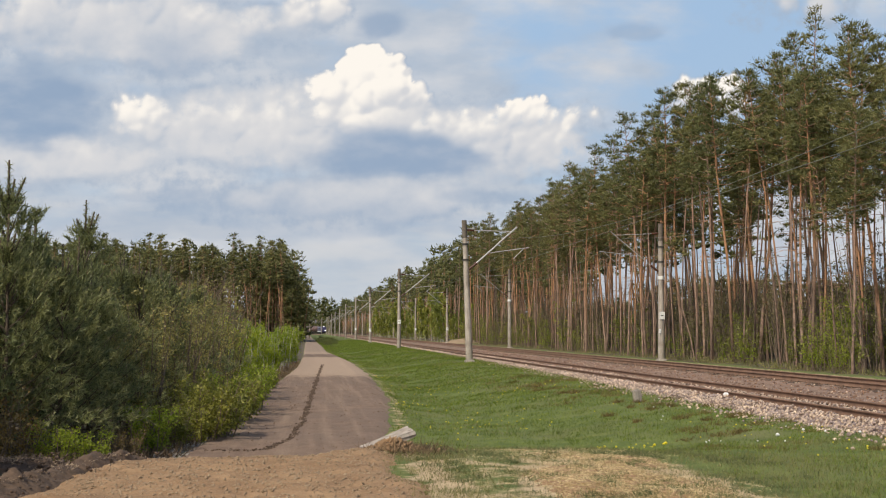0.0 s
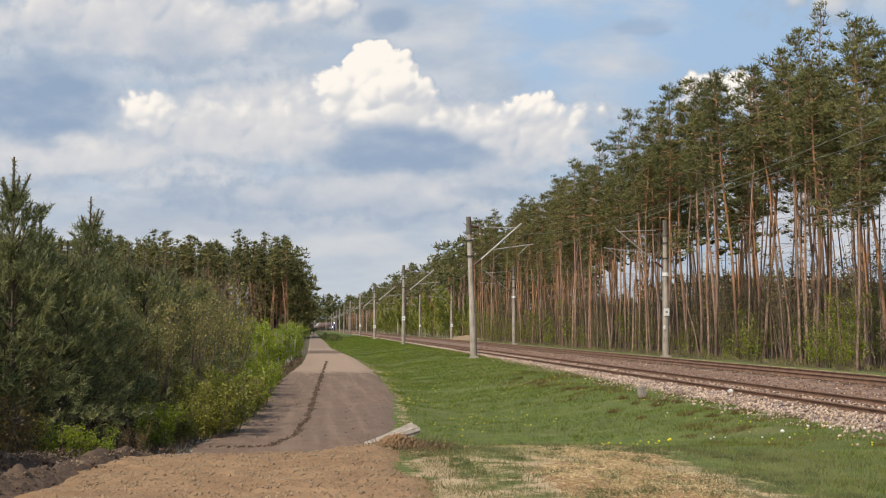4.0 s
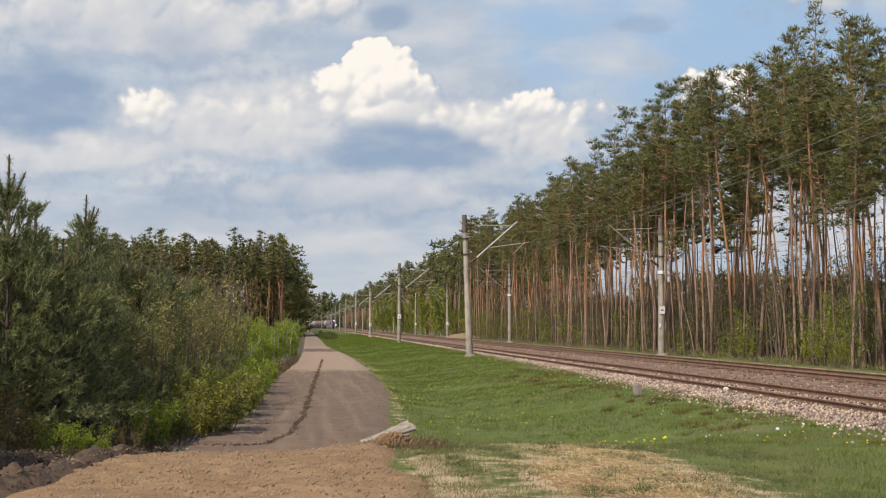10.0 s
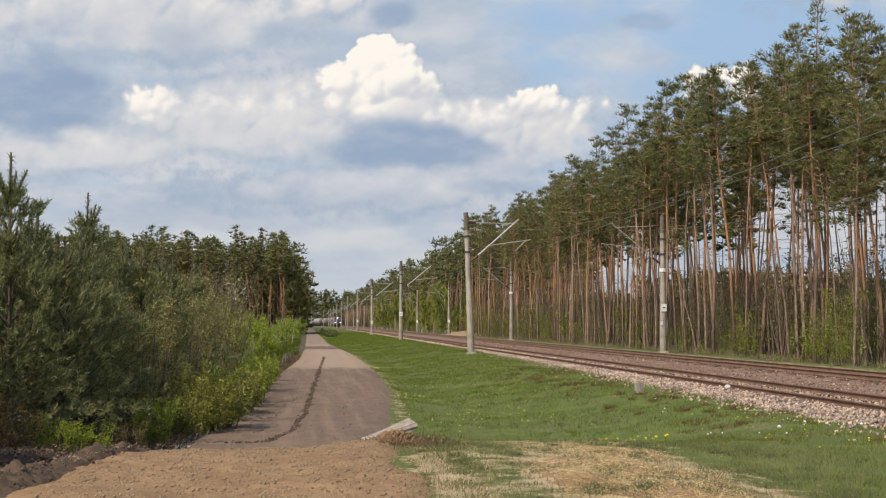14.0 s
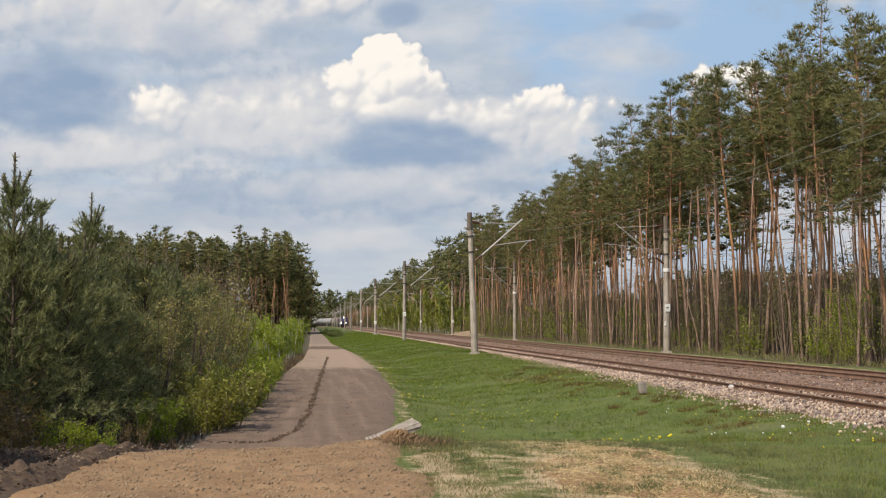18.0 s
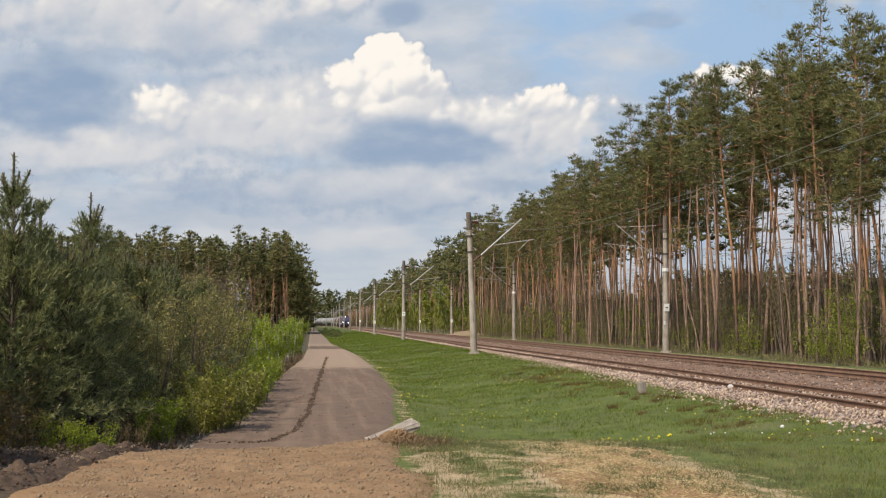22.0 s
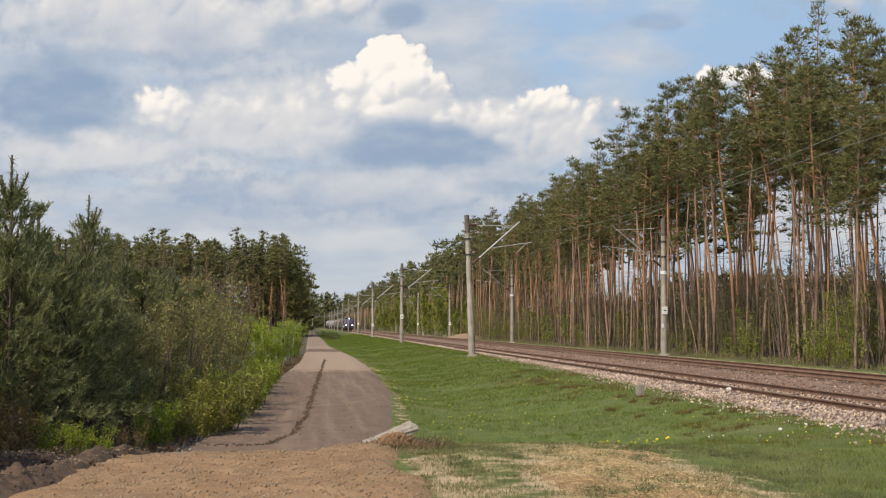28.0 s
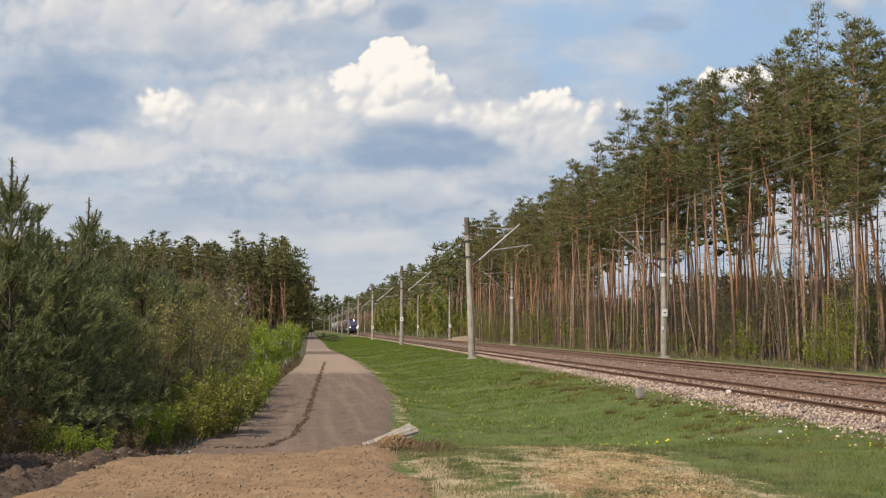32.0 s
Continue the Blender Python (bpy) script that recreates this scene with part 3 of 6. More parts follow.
    heap([(-179, 121, 15), (-153, 121, 19), (-125, 125, 19), (-107, 131, 14), (-141, 98, 28), (-102, 96, 28), (-72, 87, 21)], 3.0, 0.78, 42)
    heap([(-179, 195, 13), (-146, 195, 16), (-113, 200, 20), (-88, 204, 18)], 1.6, 0.85, 43)
    heap([(31, 125, 6), (28, 103, 20), (47, 91, 20), (91, 98, 19), (112, 112, 11), (131, 117, 7), (75, 93, 21), (3, 100, 23)], 1.3, 0.84, 44)
    heap([(66, 120, 13), (83, 122, 13), (96, 117, 9), (54, 110, 13)], 0.8, 1.00, 45)
    heap([(-240, 119, 18), (-224, 128, 13), (-250, 110, 11), (-228, 106, 18)], 1.1, 0.92, 46)
    heap([(-81, 139, 15), (-56, 148, 24), (-29, 149, 21), (-12, 132, 18), (-62, 120, 25), (-33, 116, 29)], 0.7, 1.00, 47)
    heap([(211, 139, 14), (228, 144, 12), (246, 140, 14), (203, 127, 9), (254, 128, 18)], 0.8, 1.00, 48)
    heap([(296, 210, 19), (328, 205, 26), (263, 203, 12)], 3.0, 0.60, 49)
    gloom(-150, 36, 270, 24, 0.35)
    gloom(-325, 130, 70, 47, 1.00)
    gloom(-20, 88, 100, 29, 0.95)
    gloom(-44, 195, 28, 17, 0.80)
    gloom(166, 189, 35, 11, 0.50)
    gloom(-211, 170, 51, 23, 0.35)
    gloom(54, 52, 65, 8, 0.40)
    gloom(-211, 52, 84, 7, 0.40)
    gloom(-169, 32, 65, 6, 0.40)
    return gu, gv, cover, light, dark


def cloud_material():
    m = bpy.data.materials.new("cloud_bank")
    m.use_nodes = True
    n = Nodes(m.node_tree)
    tree = m.node_tree
    tree.nodes.remove(tree.nodes["Principled BSDF"])
    uv = n.add("ShaderNodeUVMap").outputs[0]
    sep = n.add("ShaderNodeSeparateXYZ")
    n.put(sep.inputs[0], uv)
    u0, v0 = sep.outputs[0], sep.outputs[1]

    def field(key):
        node = n.add("ShaderNodeAttribute")
        node.attribute_name = key
        return node.outputs["Fac"]

    def stretched(k):
        node = n.add("ShaderNodeMapping")
        node.inputs["Scale"].default_value = (1.0, k, 1.0)
        n.put(node.inputs["Vector"], uv)
        return node.outputs[0]

    # open sky: deeper blue up and to the side, milky towards the horizon
    col = n.mix(n.ramp(v0, -0.05, 0.20), srgb(178, 196, 213), srgb(156, 188, 223))
    # thin broken layer, in flat streaks low down
    wide, low = stretched(2.2), stretched(6.0)
    veil = n.ramp(n.math("ADD", n.noise(wide, 9.0, 6.0, 0.5), n.ramp(u0, -0.05, 0.22, 0.16, -0.10)), 0.36, 0.66)
    tone = n.ramp(n.noise(wide, 12.0, 5.0, 0.5), 0.32, 0.7)
    col = n.mix(n.math("MULTIPLY", veil, 0.92), col, n.mix(tone, srgb(172, 187, 206), srgb(205, 210, 218)))
    streak = n.math("MULTIPLY", n.ramp(n.noise(low, 12.0, 5.0, 0.5), 0.40, 0.64), n.ramp(v0, 0.11, 0.04, 0.0, 0.55))
    col = n.mix(n.math("MULTIPLY", streak, n.ramp(u0, 0.28, 0.12)), col, srgb(202, 207, 214))
    # heaped clouds
    fine = n.noise(uv, 75.0, 5.0, 0.6)
    cover = n.ramp(n.math("ADD", field("cover"), n.math("MULTIPLY", n.math("SUBTRACT", fine, 0.5), 9.0)), -1.0, 4.0)
    light = n.math("ADD", field("light"), n.math("MULTIPLY", n.math("SUBTRACT", n.noise(uv, 34.0, 5.0, 0.55), 0.5), 0.35))
    heap = n.mix(n.ramp(light, 0.15, 0.62), srgb(160, 178, 201), srgb(208, 212, 219))
    heap = n.mix(n.ramp(light, 0.56, 0.92), heap, srgb(245, 243, 239))
    col = n.mix(cover, col, heap)
    shade = n.math("MULTIPLY", field("dark"), n.ramp(n.noise(wide, 22.0, 5.0, 0.5), 0.25, 0.6, 0.7, 1.0))
    col = n.mix(shade, col, srgb(143, 166, 195))
    # haze over the horizon
    col = n.mix(n.ramp(v0, -0.07, 0.03, 0.6, 0.0), col, srgb(186, 199, 212))
    glow = n.add("ShaderNodeEmission")
    n.put(glow.inputs["Color"], col)
    glow.inputs["Strength"].default_value = 1.0
    clear = n.add("ShaderNodeBsdfTransparent")
    # thins out into the open sky far outside the view
    edge = n.math("MULTIPLY", n.ramp(n.math("ABSOLUTE", u0), 1.3, 0.8), n.ramp(v0, 0.74, 0.39))
    mixer = n.add("ShaderNodeMixShader")
    n.put(mixer.inputs[0], edge)
    n.put(mixer.inputs[1], clear.outputs[0])
    n.put(mixer.inputs[2], glow.outputs[0])
    n.put(tree.nodes["Material Output"].inputs["Surface"], mixer.outputs[0])
    return m


def build_clouds():
    """A sheet of sky across the heading of the line, fine in its middle."""
    us = np.concatenate([np.linspace(-1400, -420, 26)[:-1], np.arange(-420, 420, 1.5), np.linspace(420, 1400, 26)])
    vs = np.concatenate([np.array([-95.0, -80.0, -60.0]), np.arange(-45, 225, 1.5), np.linspace(228, 790, 22)])
    gu, gv, cover, light, dark = cloud_fields(us, vs)
    turn = np.array(Euler((radians(3.46), 0, radians(-6.2))).to_matrix())
    way = unit(np.stack([gu / 1000, np.ones_like(gu), gv / 1000], -1)) @ turn.T * 4300
    w = len(us)
    i, j = np.meshgrid(np.arange(len(vs) - 1), np.arange(w - 1), indexing="ij")
    a = (i * w + j).ravel()
    quads = np.stack([a, a + w, a + w + 1, a + 1], 1)
    me = tri_mesh("cloud_bank", way.reshape(-1, 3), quads, cloud_material(), True)
    for key, value in (("cover", cover), ("light", light), ("dark", dark)):
        me.attributes.new(key, "FLOAT", "POINT").data.foreach_set("value", np.asarray(value, np.float32).ravel())
    layer = me.uv_layers.new(name="sky")
    flat = np.stack([gu.ravel(), gv.ravel()], 1)[quads.ravel()] / 1000
    layer.data.foreach_set("uv", flat.astype(np.float32).ravel())
    ob = new("backdrop", me)
    ob.location = EYE
    return tagged(ob, "broken cumulus and grey cloud over pale blue sky", "sky", kind="structure")


# ---- railway ----
def build_ballast():
    """The stone bed under both tracks."""
    ys = np.concatenate([np.arange(4, 80, 0.5), np.arange(80, 200, 2.0), np.arange(200, BEND + 420, 8)])
    prof = [(-2.55, -0.25), (-1.75, -0.20), (-1.25, -0.17), (-0.75, -0.175), (0, -0.19), (0.75, -0.18), (1.5, -0.2), (3.0, -0.26), (4.6, -0.2), (5.4, -0.18), (6.1, -0.19), (6.85, -0.175), (7.4, -0.18), (7.9, -0.3), (8.5, -0.45)]
    v = []
    for y in ys:
        wide = float(np.interp(y, [15, 25, 55, 90], [0.45, 0.3, -0.55, -0.9]))
        for k, (dx, dz) in enumerate(prof):
            x, yy, a = line_at(float(y), NEAR + dx - (wide if k == 0 else wide * 0.5 if k == 1 else 0))
            v.append((x, yy, RAIL_Z + dz + 0.012 * math.sin(y * 3.1 + dx * 5) - (0.12 if k == 0 else 0)))
    w = len(prof)
    i, j = np.meshgrid(np.arange(len(ys) - 1), np.arange(w - 1), indexing="ij")
    a = (i * w + j).ravel()
    me = tri_mesh("ballast_bed", np.array(v), np.stack([a, a + 1, a + w + 1, a + w], 1), M_BALLAST, True)
    tagged(new("ballast_bed", me), "brown crushed-stone ballast bed under two tracks", "ballast", kind="structure")
    rng = np.random.default_rng(11)
    # pale stones on the shoulder
    n = 15000
    y = 14 + 85 * rng.random(n) ** 1.7
    wide = np.interp(y, [15, 25, 55, 90], [0.45, 0.3, -0.55, -0.9])
    f = rng.random(n)
    x = NEAR - 0.95 - f * (1.65 + wide) + rng.normal(size=n) * 0.06
    z = np.interp(f, [0, 0.5, 1], [RAIL_Z - 0.115, RAIL_Z - 0.17, RAIL_Z - 0.30]) + rng.uniform(-0.02, 0.03, n)
    stones("shoulder_stones", x, y, z, rng.uniform(0.022, 0.052, n), M_STONE, "pale pinkish crushed stones on the track shoulder", 21)
    n = 7000
    y = 92 + 230 * rng.random(n) ** 1.3
    f = rng.random(n)
    x = NEAR - 0.9 - f * 0.85
    z = np.interp(f, [0, 0.5, 1], [RAIL_Z - 0.10, RAIL_Z - 0.15, RAIL_Z - 0.26]) + rng.uniform(-0.02, 0.03, n)
    stones("shoulder_stones", x, y, z, rng.uniform(0.04, 0.075, n), M_STONE, "pale pinkish crushed stones on the track shoulder", 26)
    n = 5200
    y = 15 + 75 * rng.random(n) ** 1.5
    x = NEAR + rng.uniform(-0.68, 0.68, n)
    stones("track_stones", x, y, RAIL_Z - 0.145 + rng.uniform(-0.02, 0.03, n), rng.uniform(0.02, 0.045, n), M_STONE, "pale crushed stones between the near rails", 22)
    n = 12000
    y = 20 + 95 * rng.random(n) ** 1.4
    x = NEAR + rng.uniform(0.85, 7.2, n)
    z = RAIL_Z + np.interp(x - NEAR, [0.75, 1.5, 3.0, 4.6, 5.4, 7.4], [-0.18, -0.2, -0.26, -0.2, -0.18, -0.18]) + rng.uniform(-0.02, 0.015, n)
    pale = rng.random(n) < 0.16
    stones("bed_stones", x[~pale], y[~pale], z[~pale], rng.uniform(0.025, 0.05, (~pale).sum()), M_BROWNSTONE, "rust-stained crushed stones between the tracks", 23)
    stones("scattered_stones", x[pale], y[pale], z[pale], rng.uniform(0.025, 0.05, pale.sum()), M_STONE, "scattered pale stones between the tracks", 24)
    # a few have rolled out into the grass
    n = 800
    y = 14 + 50 * rng.random(n) ** 1.3
    x = NEAR - 2.35 - np.interp(y, [15, 25, 55, 90], [0.45, 0.3, -0.55, -0.9]) - np.abs(rng.normal(size=n)) * 0.42
    stones("stray_stones", x, y, land(x, y) + 0.02, rng.uniform(0.02, 0.05, n), M_STONE, "stray pale stones in the grass by the track", 25)


RAIL_PROFILE = [(-0.07, -0.17), (-0.07, -0.155), (-0.012, -0.13), (-0.012, -0.045), (-0.036, -0.03), (-0.036, -0.004), (-0.028, 0.0), (0.028, 0.0), (0.036, -0.004), (0.036, -0.03), (0.012, -0.045), (0.012, -0.13), (0.07, -0.155), (0.07, -0.17)]


def rail_mesh(x0):
    stations = [4.0 + 8 * k for k in range(70)] + [BEND + 10 * k for k in range(43)]
    v = []
    for s in stations:
        for dx, dz in RAIL_PROFILE:
            x, y, _ = line_at(s, x0 + dx)
            v.append((x, y, RAIL_Z + dz))
    w = len(RAIL_PROFILE)
    q = [(i * w + j, i * w + (j + 1) % w, (i + 1) * w + (j + 1) % w, (i + 1) * w + j) for i in range(len(stations) - 1) for j in range(w)]
    return tri_mesh("rail", np.array(v), np.array(q), M_RAIL)


def build_track(x0, first, label):
    track = tagged(new("railway_track"), label, "railway track", "railway tracks", "structure")
    track.location = (0, 0, 0)
    for side in (-0.7535, 0.7535):
        link_mesh("rail", rail_mesh(x0 + side), track, "rust-brown steel rail")
    bm = bmesh.new()
    block(bm, -1.3, 1.3, -0.125, 0.125, -0.12, 0.0, 0.015)
    for sx in (-0.7535, 0.7535):
        block(bm, sx - 0.17, sx + 0.17, -0.075, 0.075, -0.005, 0.014, 0.004)
        for k in (-0.115, 0.115):
            rod(bm, (sx + k, 0.03, 0.0), (sx + k, 0.03, 0.045), 0.016, 6)
    me = bpy.data.meshes.new("sleeper")
    bm.to_mesh(me)
    bm.free()
    me.materials.append(M_SLEEPER)
    rng = random.Random(3)
    for k in range(145):
        ob = link_mesh("sleeper", me, track)
        ob.location = (x0 + rng.uniform(-0.02, 0.02), first + 0.6 * k, RAIL_Z - 0.182)
        ob.rotation_euler = (0, 0, rng.uniform(-0.012, 0.012))
    soup = Soup()
    cube_v = np.array([(x, y, z) for x in (-1.3, 1.3) for y in (-0.125, 0.125) for z in (-0.12, 0.0)])
    cube_f = np.array([(0, 1, 3), (0, 3, 2), (4, 6, 7), (4, 7, 5), (0, 4, 5), (0, 5, 1), (2, 3, 7), (2, 7, 6), (1, 5, 7), (1, 7, 3)])
    for k in range(145, 420):
        soup.add(cube_v + (x0, first + 0.6 * k, RAIL_Z - 0.185), cube_f)
    tagged(link_mesh("sleepers", soup.mesh("sleepers", M_SLEEPER), track), kind="stuff")


MAST_Y = [68.7, 122, 178, 231, 290, 345, 400, 455, 510, 562, 615, 668]


def mast_mesh(height, r0, r1):
    s = Soup()
    z = np.linspace(-0.6, height, 9)
    s.tube(np.stack([0 * z, 0 * z, z], -1), np.linspace(r0, r1, 9), 10)
    return s.mesh("pole", M_CONCRETE, True)


def build_mast(x, y, z, out, plate, lean=0.0, heading=0.0, height=8.0, detail=True):
    """A concrete mast with its bracket; out: +1 or -1, the side of the track that it serves."""
    mast = tagged(new("catenary_mast"), "tall weathered concrete overhead-line mast with steel bracket arm", "mast", "overhead-line masts")
    mast.matrix_basis = pose(x, y, z) @ Matrix.Rotation(heading, 4, "Z") @ Matrix.Rotation(lean, 4, "Y")
    link_mesh("pole", POLE, mast, "weathered grey concrete pole")
    if detail:
        bm = bmesh.new()
        block(bm, -0.27, 0.27, -0.27, 0.27, -0.4, 0.07, 0.04)
        part("footing", bm, M_CONCRETE, mast, "low concrete footing")
        bm = bmesh.new()
        rod(bm, (0, 0, height - 1.0), (0, 0, height + 0.02), 0.152, 12, 0.14)
        part("cap", bm, M_DARKWOOD, mast, "dark stained upper end")
        for h in (height - 1.35, height - 2.25):
            bm = bmesh.new()
            rod(bm, (0, 0, h - 0.05), (0, 0, h + 0.05), 0.185, 12)
            part("band", bm, M_DARKSTEEL, mast, "dark steel clamp band")
    r = (0.03 if y < 150 else 0.04) * (1.0 if out > 0 else 0.75)
    bm = bmesh.new()
    rod(bm, (out * 0.62, 0, 5.55), (out * 3.05, 0, 7.55), r * (1.6 if out > 0 else 1.0), 8)
    part("strut", bm, M_STEEL, mast, "sloping galvanised tube")
    bm = bmesh.new()
    rod(bm, (out * 0.15, 0, 5.2), (out * 0.62, 0, 5.55), 0.065, 8)
    part("insulator", bm, M_INSULATOR, mast, "brown porcelain insulator")
    bm = bmesh.new()
    rod(bm, (out * 0.15, 0, 7.45), (out * 0.55, 0, 7.42), 0.06, 8)
    part("insulator", bm, M_INSULATOR, mast, "brown porcelain insulator")
    bm = bmesh.new()
    rod(bm, (out * 0.55, 0, 7.42), (out * 2.85, 0, 7.30), r * 0.8, 6)
    part("tie_rod", bm, M_STEEL, mast)
    bm = bmesh.new()
    rod(bm, (out * 1.35, 0, 6.1), (out * 3.7, 0, 6.35), r * 0.8, 6)
    rod(bm, (out * 3.4, 0, 6.3), (out * 2.75, 0, 5.72), r * 0.6, 6)
    part("steady_arm", bm, M_STEEL, mast, "thin registration arm")
    if out > 0:
        bm = bmesh.new()
        rod(bm, (0, 0, height - 0.42), (0.55, 0, height - 0.48), 0.02, 6)
        rod(bm, (0.5, 0, height - 0.5), (0.5, 0, height - 0.38), 0.045, 8)
        part("feeder_arm", bm, M_STEEL, mast)
    if plate:
        bm = bmesh.new()
        block(bm, -0.16, 0.16, -0.235, -0.215, plate - 0.22, plate + 0.22, 0.005)
        board = part("number_plate", bm, M_WHITE, mast, "white enamel plate with an unreadable mark")
        if detail:
            bm = bmesh.new()
            block(bm, -0.07, 0.07, -0.24, -0.234, plate - 0.035, plate + 0.035)
            part("mark", bm, M_BLACK, board)
    return mast


def build_masts():
    bases = [0.50, 0.44, 0.62, 0.55, 0.55]
    for k, s in enumerate(MAST_Y):
        x, y, a = line_at(s, 9.2)
        build_mast(x, y, bases[k] if k < 5 else 0.5, 1, (2.67, 1.7, 2.0)[k - 1] if 0 < k < 4 else 0, -0.037 if k == 0 else random.uniform(-0.006, 0.006), a, 8.0, k < 3)
        x, y, a = line_at(s + (1.5 if k else 1.0), 20.7)
        m = build_mast(x, y, 0.5, -1, (2.6, 0, 2.0, 2.0)[k] if k < 4 else 0, random.uniform(-0.006, 0.006), a, 8.0, k < 3)
        if k < 2:
            bm = bmesh.new()
            rod(bm, (0, 0, 4.72), (0, 0, 4.92), 0.20, 14)
            part("painted_ring", bm, M_WHITE, m, "white painted ring")
        if k == 0:
            bm = bmesh.new()
            block(bm, -0.2, -0.08, -0.235, -0.215, 1.58, 1.82, 0.004)
            part("small_plate", bm, M_WHITE, m, "small white enamel plate")


def wire(name, pts, radius, label):
    cu = bpy.data.curves.new(name, "CURVE")
    cu.dimensions, cu.bevel_depth, cu.bevel_resolution = "3D", radius, 1
    for run in pts:
        sp = cu.splines.new("POLY")
        sp.points.add(len(run) - 1)
        for p, q in zip(sp.points, run):
            p.co = (*q, 1)
    cu.materials.append(M_WIRE)
    return tagged(new(name, cu), label, "overhead wire", "overhead wires")


def build_wires():
    spans = [6.0] + MAST_Y
    for x0 in (NEAR, FAR):
        contact, carrier, drops = [], [], []
        for k in range(len(spans) - 1):
            s0, s1 = spans[k], spans[k + 1]
            for i in range(11):
                t = i / 10
                s = s0 + (s1 - s0) * t
                zig = 0.25 * (1 if (k % 2) else -1) * (1 - 2 * t)
                x, y, _ = line_at(s, x0 + zig)
                zc, zm = RAIL_Z + 5.55, RAIL_Z + 6.95 - 5.0 * t * (1 - t)
                contact.append((x, y, zc))
                carrier.append((x, y, zm))
                if 0 < i < 10 and s < 250:
                    drops.append([(x, y, zc), (x, y, zm)])
        wire("contact_wire", [contact], 0.008, "dark contact wire over the track")
        wire("carrier_wire", [carrier], 0.008, "sagging dark carrier wire over the track")
        wire("dropper_wires", drops, 0.006, "thin droppers between carrier and contact wire")
    feeder = []
    for k in range(1, len(spans) - 1):
        for i in range(9):
            t = i / 8
            x, y, _ = line_at(spans[k] + (spans[k + 1] - spans[k]) * t, 9.2 + 0.25)
            feeder.append((x, y, 8.1 - 2.8 * t * (1 - t)))
    wire("feeder_wire", [feeder], 0.012, "sagging feeder wire along the masts")


# ---- trees ----
def needle_pad(soup, c, out, radius, tufts, length, width, rng, core=0.36):
    """A flattened spray of needles at a branch end: a ragged dense middle and tufts that sweep out and up."""
    v = OCTA_V * rng.uniform(0.55 * core, 1.45 * core, size=(6, 1)) * (radius, radius, radius * 0.5)
    q = rng.uniform(0, 6.28)
    k, z = math.cos(q), math.sin(q)
    soup.add(v @ np.array([(k, -z, 0.2), (z, k, 0.1), (-0.1, 0.2, 1)]).T + c, OCTA_F)
    r = unit(rng.normal(size=(tufts, 3))) * (rng.random((tufts, 1)) ** 0.45) * (radius, radius, radius * 0.48)
    w = unit(r / radius * 0.8 + np.asarray(out) * 0.35 + (0, 0, 0.42) + rng.normal(size=(tufts, 3)) * 0.28)
    soup.tris(c + r * 0.85, w, rng.uniform(0.7, 1.3, tufts) * length, rng.uniform(0.7, 1.2, tufts) * width, rng)


